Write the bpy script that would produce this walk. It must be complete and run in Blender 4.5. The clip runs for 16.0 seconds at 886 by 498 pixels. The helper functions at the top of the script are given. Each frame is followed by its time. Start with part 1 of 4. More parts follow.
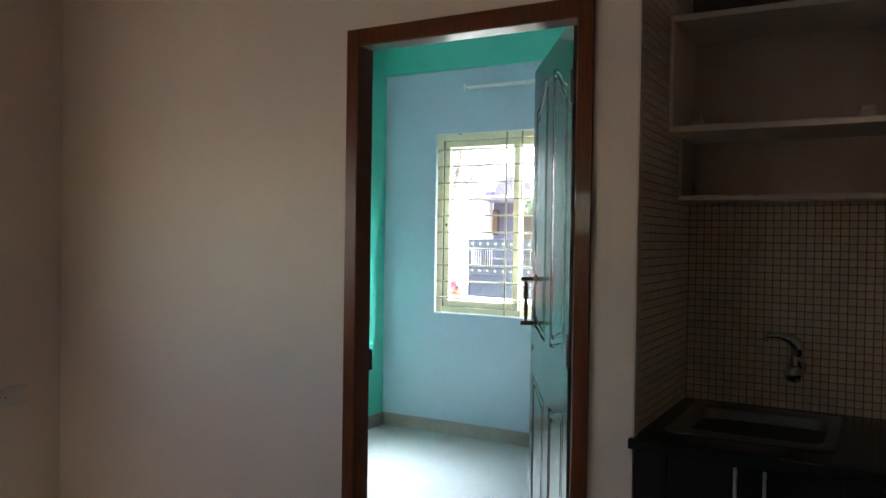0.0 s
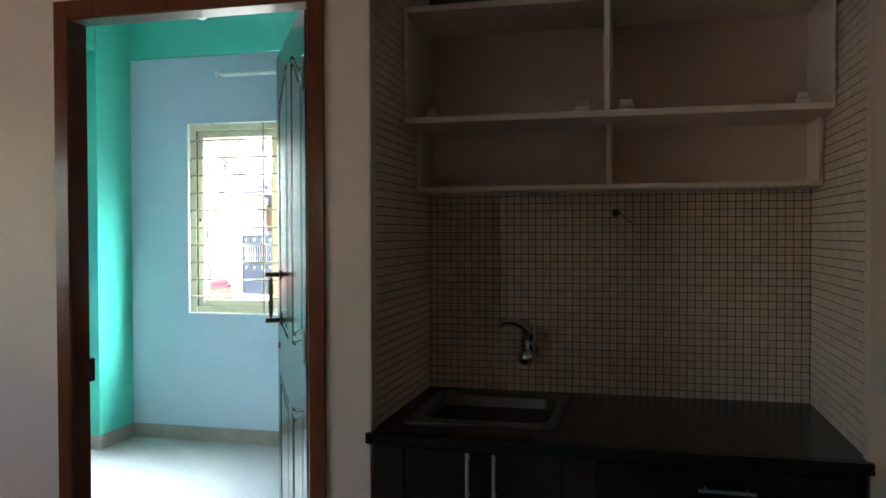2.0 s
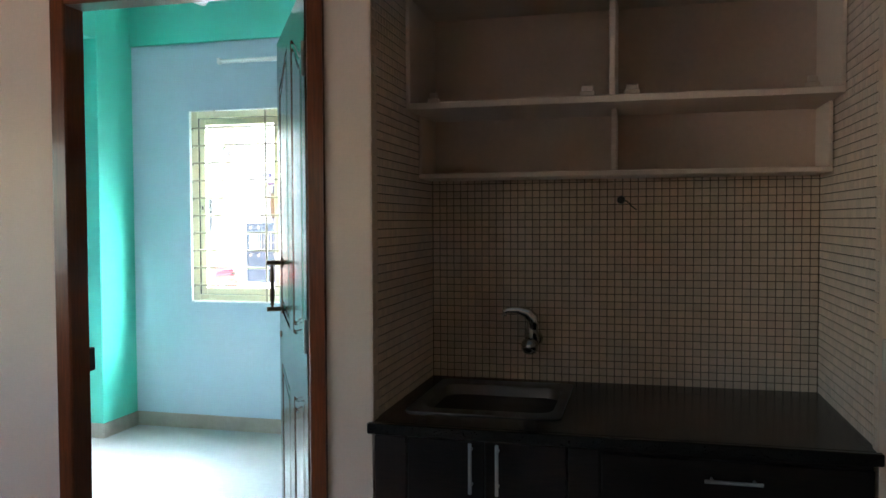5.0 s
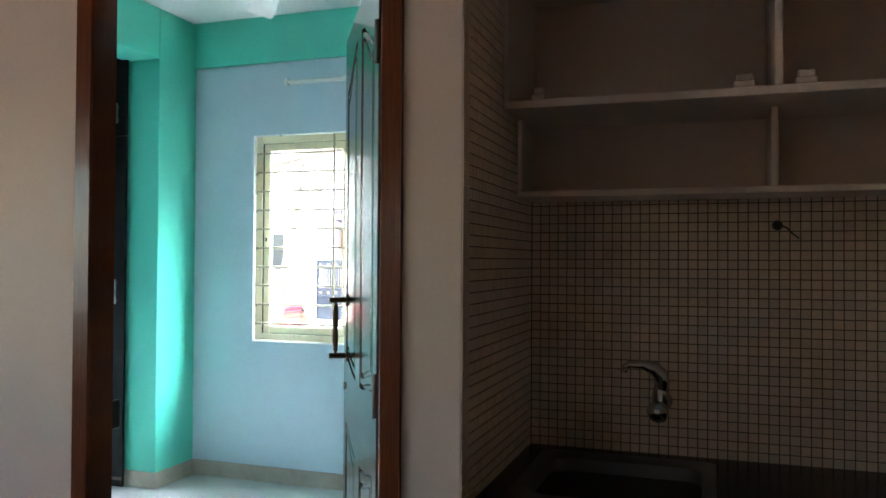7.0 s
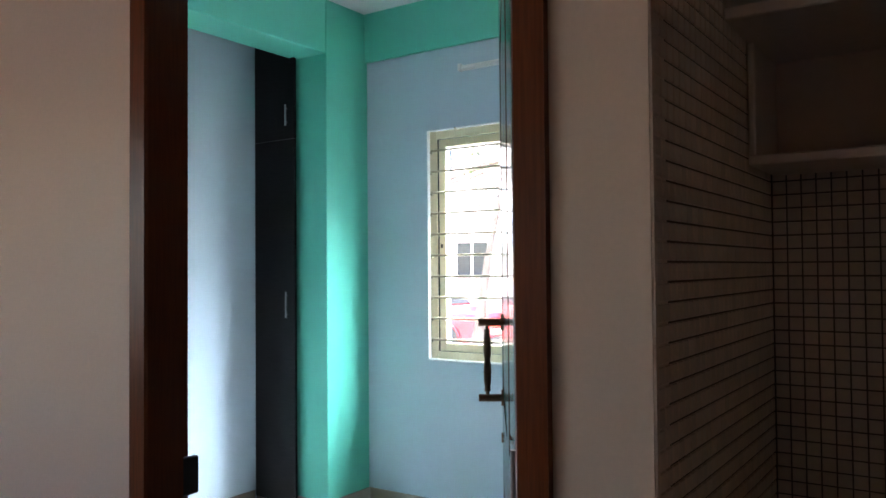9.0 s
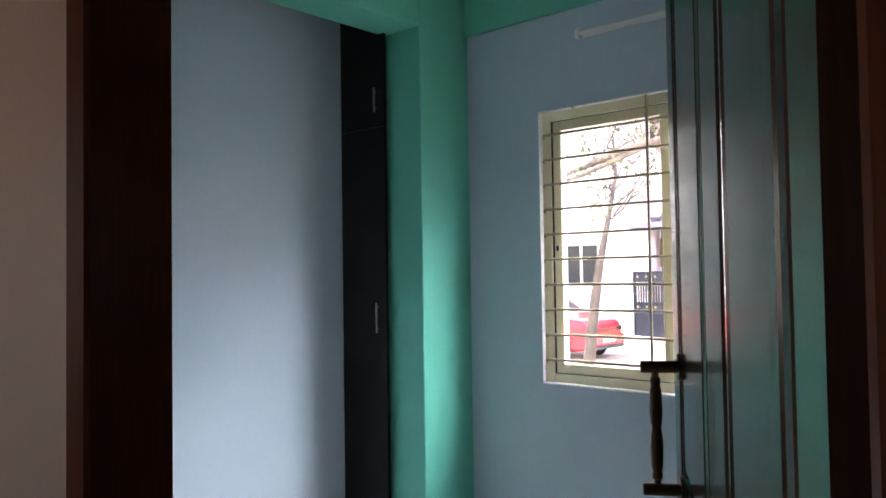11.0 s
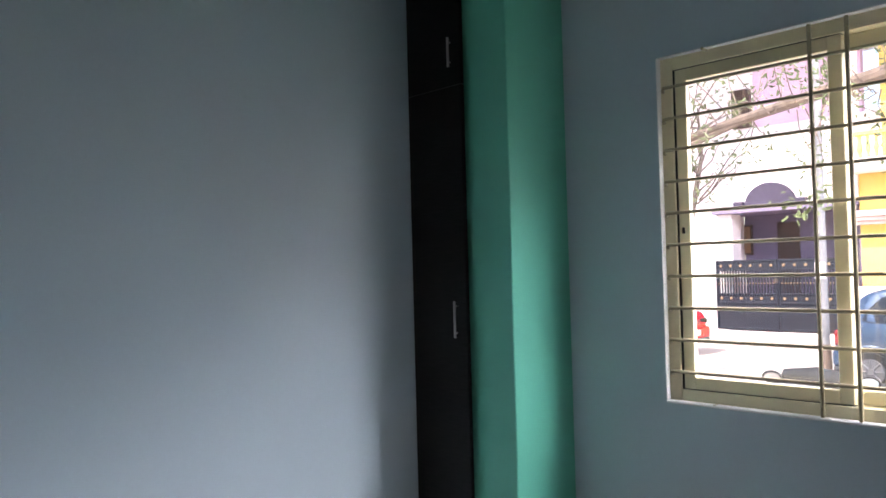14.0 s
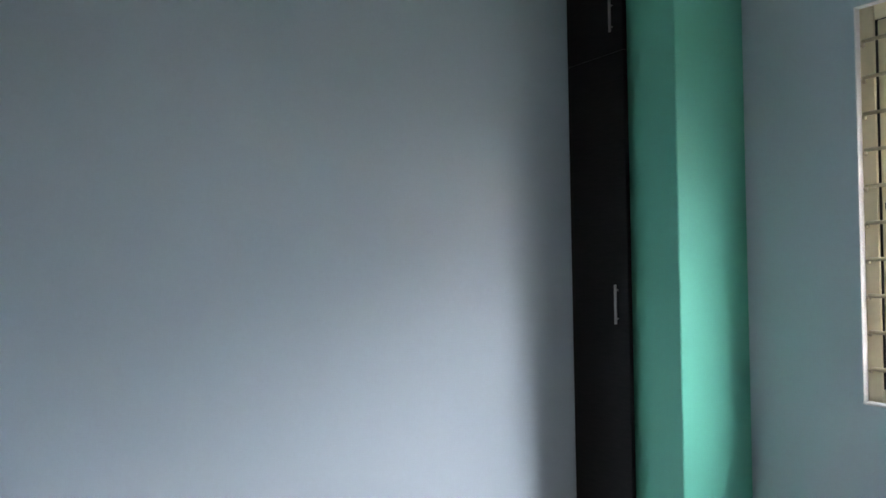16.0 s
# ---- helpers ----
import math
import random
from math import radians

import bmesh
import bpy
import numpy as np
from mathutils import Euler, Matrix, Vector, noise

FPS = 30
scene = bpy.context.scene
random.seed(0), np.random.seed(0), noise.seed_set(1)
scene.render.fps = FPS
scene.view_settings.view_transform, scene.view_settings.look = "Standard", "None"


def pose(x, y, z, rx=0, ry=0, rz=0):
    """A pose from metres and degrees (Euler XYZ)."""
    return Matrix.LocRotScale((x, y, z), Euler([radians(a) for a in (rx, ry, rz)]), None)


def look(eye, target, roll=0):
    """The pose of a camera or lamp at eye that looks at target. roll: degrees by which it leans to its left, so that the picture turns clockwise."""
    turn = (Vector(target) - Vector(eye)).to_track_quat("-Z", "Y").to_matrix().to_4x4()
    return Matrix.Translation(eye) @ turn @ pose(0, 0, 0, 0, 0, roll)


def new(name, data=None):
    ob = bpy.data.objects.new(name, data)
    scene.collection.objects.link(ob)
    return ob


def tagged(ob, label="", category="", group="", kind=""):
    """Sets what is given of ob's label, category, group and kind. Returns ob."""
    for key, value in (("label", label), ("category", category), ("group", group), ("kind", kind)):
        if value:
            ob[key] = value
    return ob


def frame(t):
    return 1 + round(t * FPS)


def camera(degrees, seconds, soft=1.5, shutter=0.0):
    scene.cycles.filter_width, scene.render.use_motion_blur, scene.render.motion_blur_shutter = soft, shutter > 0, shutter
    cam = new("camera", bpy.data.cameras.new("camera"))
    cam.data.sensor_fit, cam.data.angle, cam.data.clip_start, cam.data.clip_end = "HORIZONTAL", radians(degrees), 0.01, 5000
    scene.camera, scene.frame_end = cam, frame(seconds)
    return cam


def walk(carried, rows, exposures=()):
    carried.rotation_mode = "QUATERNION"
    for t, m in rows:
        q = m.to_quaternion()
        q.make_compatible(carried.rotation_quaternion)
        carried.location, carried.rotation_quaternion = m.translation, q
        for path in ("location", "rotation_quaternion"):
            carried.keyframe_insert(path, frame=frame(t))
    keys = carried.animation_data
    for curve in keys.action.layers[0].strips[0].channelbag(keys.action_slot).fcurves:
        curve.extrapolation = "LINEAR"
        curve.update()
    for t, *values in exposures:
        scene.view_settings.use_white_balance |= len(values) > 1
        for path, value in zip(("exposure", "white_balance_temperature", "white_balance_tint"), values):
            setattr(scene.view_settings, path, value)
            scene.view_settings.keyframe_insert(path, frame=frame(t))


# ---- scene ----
cam = camera(59.01, 16.0, soft=1.6)
PATH = [
    (0, (1.631, -2.189, 1.394), (0.641, -0.451, 1.365), 0.84),
    (0.5, (1.655, -2.111, 1.384), (0.775, -0.315, 1.346), 0.42),
    (1, (1.680, -2.082, 1.381), (0.931, -0.228, 1.340), 0.37),
    (1.5, (1.706, -2.066, 1.382), (1.088, -0.164, 1.340), 0.08),
    (2, (1.726, -2.065, 1.389), (1.251, -0.122, 1.350), -0.14),
    (2.5, (1.731, -2.055, 1.383), (1.333, -0.095, 1.359), -0.51),
    (3, (1.725, -2.054, 1.392), (1.288, -0.102, 1.367), -0.66),
    (5.5, (1.724, -2.010, 1.386), (1.211, -0.078, 1.310), -0.03),
    (6, (1.670, -1.910, 1.369), (1.100, 0.007, 1.339), 0.13),
    (6.5, (1.567, -1.711, 1.366), (0.960, 0.194, 1.373), 0.50),
    (7, (1.509, -1.556, 1.361), (0.855, 0.334, 1.391), 0.34),
    (7.5, (1.483, -1.368, 1.366), (0.711, 0.476, 1.385), -0.51),
    (8, (1.480, -1.210, 1.369), (0.559, 0.565, 1.396), -0.94),
    (8.5, (1.423, -1.086, 1.351), (0.406, 0.635, 1.383), -1.05),
    (9, (1.329, -0.905, 1.361), (0.204, 0.747, 1.411), -0.49),
    (9.5, (1.236, -0.772, 1.356), (0.019, 0.814, 1.421), 0.21),
    (10, (1.147, -0.628, 1.370), (-0.162, 0.884, 1.419), -0.31),
    (12.5, (0.599, -0.145, 1.376), (-0.753, 1.327, 1.454), -1.17),
    (13, (0.531, -0.069, 1.381), (-0.838, 1.387, 1.462), -1.72),
    (13.5, (0.453, 0.009, 1.374), (-0.960, 1.422, 1.445), -1.78),
    (14, (0.368, 0.069, 1.372), (-1.089, 1.438, 1.420), -1.51),
    (14.5, (0.317, 0.101, 1.372), (-1.175, 1.432, 1.405), -1.18),
    (15, (0.293, 0.142, 1.374), (-1.267, 1.393, 1.392), -1.09),
    (15.5, (0.271, 0.176, 1.371), (-1.376, 1.310, 1.389), -1.09),
    (16, (0.307, 0.227, 1.345), (-1.421, 1.233, 1.370), -1.05),
]
walk(cam, [(t, look(eye, target, roll)) for t, eye, target, roll in PATH],
     [(0.0, 3.2, 5850, -6), (3.0, 3.65, 5750, -6), (5.5, 3.85, 5750, -5), (7.0, 3.5, 5850, -3), (9.0, 3.15, 6050, 8), (10.2, 2.55, 6300, 15),
      (12.3, 1.62, 6800, 18), (14.5, 1.6, 6800, 18), (15.5, 1.85, 6850, 18), (16.0, 2.1, 6850, 18)])

# ---- light ----
SUN_EL, SUN_AZ = radians(52), radians(200)
world = bpy.data.worlds.new("sky")
scene.world = world
world.use_nodes = True
_wn = world.node_tree.nodes
_sky = _wn.new("ShaderNodeTexSky")
_sky.sky_type = "NISHITA"
_sky.sun_disc = False
_sky.sun_elevation, _sky.sun_rotation = SUN_EL, SUN_AZ
world.node_tree.links.new(_sky.outputs[0], _wn["Background"].inputs[0])
_wn["Background"].inputs[1].default_value = 0.15
sun = new("sun", bpy.data.lights.new("sun", "SUN"))
sun.data.energy, sun.data.angle, sun.data.color = 3.8, radians(0.6), (1.0, 0.95, 0.87)
sun.matrix_world = look((0, 0, 30), (0 - math.sin(SUN_AZ) * math.cos(SUN_EL), 0 - math.cos(SUN_AZ) * math.cos(SUN_EL), 30 - math.sin(SUN_EL)))


def portal(name, eye, target, w, h):
    """Guides the sky's light through an opening."""
    lamp = bpy.data.lights.new(name, "AREA")
    lamp.shape, lamp.size, lamp.size_y = "RECTANGLE", w, h
    lamp.cycles.is_portal = True
    ob = new(name, lamp)
    ob.matrix_world = look(eye, target)
    return ob


portal("bedroom_window_light", (-0.576, 2.88, 1.5), (-0.576, 0, 1.5), 1.24, 1.28)
sky_fill_lamp = bpy.data.lights.new("sky_fill", "AREA")  # added area lamp out of view, boosts the sky's light through the window
sky_fill_lamp.shape, sky_fill_lamp.size, sky_fill_lamp.size_y, sky_fill_lamp.energy, sky_fill_lamp.color = "RECTANGLE", 13.0, 5.0, 2950.0, (0.89, 0.90, 1.0)
new("sky_fill", sky_fill_lamp).matrix_world = look((4.8, 8.2, 7.7), (-0.5, 2.7, 1.5))
# portals of two unseen openings added to light the hall
portal("hall_opening_portal", (-1.73, -1.725, 1.475), (0, -1.725, 1.475), 1.05, 0.75)
portal("hall_slot_portal", (-0.69, -4.36, 1.625), (-0.69, 0, 1.625), 0.42, 0.35)


# ---- materials ----
def material(name, colour, rough=0.5, metal=0.0, grain=0.0, scale=40.0, stain=0.0, stain_scale=2.0, bump=0.0, coat=0.0,
             vary=0.0, island=False, stretch=(1, 1, 1), spec=0.5, second=None):
    """Principled surface with fine grain, broad stains, relief and piece-to-piece variation."""
    m = bpy.data.materials.new(name)
    m.use_nodes = True
    nt = m.node_tree
    n, link = nt.nodes, nt.links.new
    b = n["Principled BSDF"]
    b.inputs["Roughness"].default_value, b.inputs["Metallic"].default_value = rough, metal
    b.inputs["Specular IOR Level"].default_value = spec
    b.inputs["Coat Weight"].default_value = coat
    b.inputs["Coat Roughness"].default_value = 0.06
    coords = n.new("ShaderNodeTexCoord")
    mp = n.new("ShaderNodeMapping")
    mp.inputs["Scale"].default_value = stretch
    link(coords.outputs["Object"], mp.inputs[0])
    base = n.new("ShaderNodeRGB")
    base.outputs[0].default_value = (*colour, 1)
    col = base.outputs[0]
    fine = n.new("ShaderNodeTexNoise")
    fine.inputs["Scale"].default_value, fine.inputs["Detail"].default_value = scale, 6
    link(mp.outputs[0], fine.inputs["Vector"])
    if second:
        mix = n.new("ShaderNodeMix")
        mix.data_type = "RGBA"
        ramp = n.new("ShaderNodeMapRange")
        ramp.inputs[1].default_value, ramp.inputs[2].default_value = 0.38, 0.62
        link(fine.outputs[0], ramp.inputs[0])
        link(ramp.outputs[0], mix.inputs[0])
        link(col, mix.inputs[6])
        mix.inputs[7].default_value = (*second, 1)
        col = mix.outputs[2]

    def value(source, amount, col):
        mr = n.new("ShaderNodeMapRange")
        mr.inputs[1].default_value, mr.inputs[2].default_value = 0.3, 0.7
        mr.inputs[3].default_value, mr.inputs[4].default_value = 1 - amount, 1 + amount
        link(source, mr.inputs[0])
        hsv = n.new("ShaderNodeHueSaturation")
        link(mr.outputs[0], hsv.inputs["Value"])
        link(col, hsv.inputs["Color"])
        return hsv.outputs[0]

    if grain:
        col = value(fine.outputs[0], grain, col)
    if stain:
        broad = n.new("ShaderNodeTexNoise")
        broad.inputs["Scale"].default_value, broad.inputs["Detail"].default_value = stain_scale, 3
        link(coords.outputs["Object"], broad.inputs["Vector"])
        col = value(broad.outputs[0], stain, col)
        rr = n.new("ShaderNodeMapRange")
        rr.inputs[1].default_value, rr.inputs[2].default_value = 0.3, 0.7
        rr.inputs[3].default_value, rr.inputs[4].default_value = max(0.02, rough - 0.3 * stain), min(1, rough + 0.3 * stain)
        link(broad.outputs[0], rr.inputs[0])
        link(rr.outputs[0], b.inputs["Roughness"])
    if vary:
        info = n.new("ShaderNodeNewGeometry" if island else "ShaderNodeObjectInfo")
        mr = n.new("ShaderNodeMapRange")
        mr.inputs[3].default_value, mr.inputs[4].default_value = 1 - vary, 1 + vary
        link(info.outputs["Random Per Island" if island else "Random"], mr.inputs[0])
        hsv = n.new("ShaderNodeHueSaturation")
        link(mr.outputs[0], hsv.inputs["Value"])
        link(col, hsv.inputs["Color"])
        col = hsv.outputs[0]
    link(col, b.inputs["Base Color"])
    if bump:
        bp = n.new("ShaderNodeBump")
        bp.inputs["Strength"].default_value, bp.inputs["Distance"].default_value = 0.5, bump
        link(fine.outputs[0], bp.inputs["Height"])
        link(bp.outputs[0], b.inputs["Normal"])
    return m


def glass_material(name, colour, rough=0.0):
    m = bpy.data.materials.new(name)
    m.use_nodes = True
    b = m.node_tree.nodes["Principled BSDF"]
    b.inputs["Base Color"].default_value = (*colour, 1)
    b.inputs["Transmission Weight"].default_value = 1
    b.inputs["Roughness"].default_value = rough
    b.inputs["IOR"].default_value = 1.45
    return m


CREAM = material("cream_wall_paint", (0.69, 0.505, 0.385), 0.55, grain=0.02, scale=120, stain=0.035, stain_scale=1.4, bump=0.0006)
BLUE = material("pale_blue_wall_paint", (0.475, 0.582, 0.630), 0.42, grain=0.015, scale=140, stain=0.03, stain_scale=1.1, bump=0.0004)
GREEN = material("sea_green_wall_paint", (0.13, 0.55, 0.40), 0.36, grain=0.015, scale=140, stain=0.03, stain_scale=1.3, bump=0.0004)
WHITE = material("white_distemper", (0.78, 0.78, 0.76), 0.7, grain=0.02, scale=90, stain=0.03, bump=0.0005)
SHELF = material("white_painted_shelf", (0.67, 0.51, 0.40), 0.5, grain=0.03, scale=60, stain=0.06, stain_scale=4, bump=0.0005)
NICHE = material("plastered_niche", (0.64, 0.455, 0.35), 0.65, grain=0.03, scale=60, stain=0.06, stain_scale=3, bump=0.0006)
FRAMEWOOD = material("varnished_red_brown_wood", (0.135, 0.034, 0.010), 0.30, grain=0.2, scale=14, stain=0.04, stain_scale=3,
                     bump=0.0003, coat=0.10, stretch=(14, 14, 0.8), spec=0.22)
LEAFWOOD = material("glossy_brown_moulded_door", (0.075, 0.040, 0.026), 0.24, grain=0.25, scale=8, stain=0.1, stain_scale=3,
                    bump=0.0003, coat=0.3, stretch=(12, 12, 0.7))
LAMINATE = material("dark_brown_laminate", (0.012, 0.006, 0.004), 0.45, spec=0.2, grain=0.4, scale=14, stain=0.15, stain_scale=3, bump=0.0002, stretch=(1.2, 1.2, 12))
WARDROBE = material("dark_charcoal_laminate", (0.008, 0.007, 0.007), 0.42, spec=0.2, grain=0.45, scale=16, stain=0.12, stain_scale=3, bump=0.0002, stretch=(1, 1, 10))
GRANITE = material("black_granite", (0.011, 0.008, 0.006), 0.2, spec=0.22, grain=0.6, scale=260, stain=0.1, stain_scale=5)
STEEL = material("brushed_steel", (0.18, 0.15, 0.135), 0.30, metal=1, grain=0.08, scale=60, stretch=(1, 30, 30), stain=0.05)
HANDLE = material("satin_nickel", (0.40, 0.39, 0.38), 0.38, metal=0.85, grain=0.05, scale=60)
CHROME = material("chrome", (0.50, 0.49, 0.48), 0.11, metal=1, stain=0.05, stain_scale=20)
BRONZE = material("antique_brass_handle", (0.16, 0.10, 0.06), 0.30, metal=0.9, grain=0.1, scale=50, stain=0.1, stain_scale=15)
BLACK = material("black_metal", (0.018, 0.017, 0.016), 0.4, metal=0.3, grain=0.1, scale=80)
TILE = material("beige_glass_mosaic", (0.62, 0.445, 0.335), 0.42, grain=0.06, scale=70, vary=0.10)
TILE_FAR = material("beige_glass_mosaic_run", (0.62, 0.445, 0.335), 0.42, grain=0.06, scale=70, vary=0.10, island=True)
GROUT = material("dark_tile_grout", (0.115, 0.076, 0.056), 0.85, grain=0.1, scale=60, stain=0.1)
FLOOR = material("ivory_vitrified_floor", (0.56, 0.55, 0.52), 0.17, grain=0.03, scale=30, stain=0.05, stain_scale=1.5)
SKIRT = material("beige_tile_skirting", (0.40, 0.34, 0.27), 0.25, grain=0.06, scale=25, stain=0.08, stain_scale=4)
WINFRAME = material("cream_powder_coated_window", (0.78, 0.71, 0.48), 0.35, grain=0.02, scale=60, stain=0.04, stain_scale=6)
# cream darkened in the colour, for the backlit shade side of the bars
GRILL = material("backlit_cream_grill", (0.42, 0.37, 0.24), 0.38, grain=0.05, scale=60, stain=0.08, stain_scale=10)
RUBBER = material("black_rubber", (0.012, 0.012, 0.012), 0.7, grain=0.1, scale=50)
SWITCH = material("cream_switch_plastic", (0.60, 0.50, 0.41), 0.4, stain=0.05, stain_scale=20)
PLASTIC = material("white_switch_plastic", (0.75, 0.74, 0.70), 0.3, stain=0.05, stain_scale=20)
GLASS = glass_material("window_glass", (1, 1, 1))


# ---- mesh helpers ----
def box(bm, x0, x1, y0, y1, z0, z1, bevel=0.0, seg=1):
    """Adds a box, with its edges rounded by bevel."""
    made = bmesh.ops.create_cube(bm, size=1)["verts"]
    for v in made:
        v.co = Vector(((x0 + x1) / 2 + v.co.x * (x1 - x0), (y0 + y1) / 2 + v.co.y * (y1 - y0), (z0 + z1) / 2 + v.co.z * (z1 - z0)))
    if bevel:
        bmesh.ops.bevel(bm, geom=list({e for v in made for e in v.link_edges}), offset=bevel, segments=seg, affect="EDGES", profile=0.5)
    return bm


def rod(bm, a, b, r0, r1=None, seg=12, cap=True):
    """Adds a round bar from a to b."""
    a, b = Vector(a), Vector(b)
    m = Matrix.Translation((a + b) / 2) @ (b - a).to_track_quat("Z", "Y").to_matrix().to_4x4()
    bmesh.ops.create_cone(bm, cap_ends=cap, segments=seg, radius1=r0, radius2=r0 if r1 is None else r1, depth=(b - a).length, matrix=m)
    return bm


def tube(bm, points, radii, seg=8):
    """Adds a bent round bar through the points, with a radius at each."""
    pts = [Vector(p) for p in points]
    rings = []
    for i, p in enumerate(pts):
        d = (pts[min(i + 1, len(pts) - 1)] - pts[max(i - 1, 0)]).normalized()
        u = d.cross(Vector((0.31, 0.17, 0.93))).normalized()
        w = d.cross(u)
        r = radii[i] if isinstance(radii, (list, tuple)) else radii
        rings.append([bm.verts.new(p + u * (r * math.cos(k * math.tau / seg)) + w * (r * math.sin(k * math.tau / seg))) for k in range(seg)])
    for a, b in zip(rings, rings[1:]):
        for k in range(seg):
            bm.faces.new((a[k], a[(k + 1) % seg], b[(k + 1) % seg], b[k]))
    bm.faces.new(rings[0][::-1])
    bm.faces.new(rings[-1])
    return bm


def prism(bm, outline, lo, hi, axis="y"):
    """Adds a plate with the given outline, two numbers a corner, from lo to hi along the axis."""
    def at(p, d):
        return {"x": (d, p[0], p[1]), "y": (p[0], d, p[1]), "z": (p[0], p[1], d)}[axis]
    a = [bm.verts.new(at(p, lo)) for p in outline]
    b = [bm.verts.new(at(p, hi)) for p in outline]
    bm.faces.new(a)
    bm.faces.new(b[::-1])
    for i in range(len(a)):
        j = (i + 1) % len(a)
        bm.faces.new((a[j], a[i], b[i], b[j]))
    return bm


def loft(bm, rings, cap=True):
    """Skins rings of points of equal count."""
    vs = [[bm.verts.new(p) for p in r] for r in rings]
    k = len(vs[0])
    for a, b in zip(vs, vs[1:]):
        for i in range(k):
            bm.faces.new((a[i], a[(i + 1) % k], b[(i + 1) % k], b[i]))
    if cap:
        bm.faces.new(vs[0][::-1])
        bm.faces.new(vs[-1])
    return bm


def finish(name, bm, mat, smooth=False):
    bmesh.ops.recalc_face_normals(bm, faces=bm.faces)
    me = bpy.data.meshes.new(name)
    bm.to_mesh(me)
    bm.free()
    me.materials.append(mat)
    if smooth:
        for p in me.polygons:
            p.use_smooth = True
        me.set_sharp_from_angle(angle=radians(35))
    return me


def part(name, bm, mat, parent, label="", smooth=False):
    """One mesh under a thing or under a part."""
    ob = new(name, finish(name, bm, mat, smooth))
    ob.parent = parent
    return tagged(ob, label)


def solid(name, bm, mat, label, category, kind="", group="", smooth=False):
    """A thing that is one mesh."""
    return tagged(new(name, finish(name, bm, mat, smooth)), label, category, group, kind)


def thing(name, at, label, category, kind="", group="", rz=0.0):
    """An empty at the thing's base, for its parts."""
    ob = new(name)
    ob.empty_display_size = 0.1
    ob.matrix_world = pose(*at, 0, 0, rz)
    return tagged(ob, label, category, group, kind)


B = bmesh.new
H = 2.86

# ---- structure: bedroom and hall shells ----
bm = B()
box(bm, -2.29, 1.0, 0.0575, 2.875, -0.12, 0)
solid("floor_bedroom", bm, FLOOR, "polished ivory vitrified tile floor of the bedroom", "floor", "structure")
bm = B()
box(bm, -1.72, 3.55, -4.35, 0.0575, -0.12, 0)
box(bm, 1.0, 2.4, 0.0575, 0.76, -0.12, 0)
solid("floor_hall", bm, FLOOR, "polished ivory vitrified tile floor of the hall", "floor", "structure")
bm = B()
box(bm, -2.29, 1.0, 0.0575, 2.875, H, H + 0.12)
solid("ceiling_bedroom", bm, WHITE, "flat white painted bedroom ceiling", "ceiling", "structure")
bm = B()
box(bm, -1.72, 3.55, -4.35, 0.0575, H, H + 0.12)
box(bm, 1.0, 2.4, 0.0575, 0.76, H, H + 0.12)
solid("ceiling_hall", bm, WHITE, "flat white painted hall ceiling", "ceiling", "structure")


def wall_x(bm, x0, x1, y0, y1, holes):
    """A wall along x with openings (x0, x1, z0, z1), left to right."""
    at = x0
    for a, b, lo, hi in holes:
        box(bm, at, a, y0, y1, 0, H)
        if lo > 0:
            box(bm, a, b, y0, y1, 0, lo)
        if hi < H:
            box(bm, a, b, y0, y1, hi, H)
        at = b
    box(bm, at, x1, y0, y1, 0, H)
    return bm


DOOR = (0.0, 0.879, 0.0, 2.1)
solid("wall_hall_north", wall_x(B(), -1.72, 3.55, 0.0, 0.0575, [DOOR, (1.011, 2.279, 0.0, H)]), CREAM,
      "cream painted hall wall with a doorway and a kitchen niche", "wall", "structure")
solid("wall_bedroom_south", wall_x(B(), -2.138, 0.92, 0.0575, 0.115, [DOOR]), BLUE, "pale blue painted bedroom wall with the doorway", "wall", "structure")
solid("wall_bedroom_north", wall_x(B(), -2.29, 1.0, 2.646, 2.875, [(-1.191, 0.039, 0.855, 2.130)]), BLUE,
      "pale blue painted bedroom wall with the window", "wall", "structure")
bm = B()
box(bm, -2.29, -2.138, 0.0575, 2.646, 0, H)
solid("wall_bedroom_west", bm, BLUE, "pale blue painted back wall of the bedroom recess", "wall", "structure")
bm = B()
box(bm, 0.92, 0.965, 0.0575, 2.646, 0, H)
solid("wall_bedroom_east", bm, BLUE, "pale blue painted bedroom side wall", "wall", "structure")
bm = B()
box(bm, 0.967, 1.011, 0.0575, 0.76, 0, H)
niche_west = solid("wall_niche_west", bm, GROUT, "tiled side wall of the kitchen niche", "wall", "structure")
bm = B()
box(bm, 2.279, 2.4, 0.0575, 0.76, 0, H)
niche_east = solid("wall_niche_east", bm, GROUT, "tiled side wall of the kitchen niche", "wall", "structure")
bm = B()
box(bm, 1.011, 2.279, 0.657, 0.76, 0, H)
niche_north = solid("wall_niche_north", bm, GROUT, "mosaic tiled back wall of the kitchen niche", "wall", "structure")
# the opening is out of view, added to let daylight into the hall
bm = B()
for y0, y1, z0, z1 in ((-4.35, -2.25, 0, H), (-2.25, -1.2, 0, 1.1), (-2.25, -1.2, 1.85, H), (-1.2, 0.0, 0, H)):
    box(bm, -1.72, -1.573, y0, y1, z0, z1)
solid("wall_hall_west", bm, CREAM, "cream painted hall side wall with an unseen opening added for daylight", "wall", "structure")
# small unseen opening, added to brighten the kitchen niche
bm = B()
wall_x(bm, -1.573, 3.4, -4.35, -4.2, [(-0.9, -0.48, 1.45, 1.8)])
solid("wall_hall_south", bm, CREAM, "cream painted hall wall with a small unseen opening added for light", "wall", "structure")
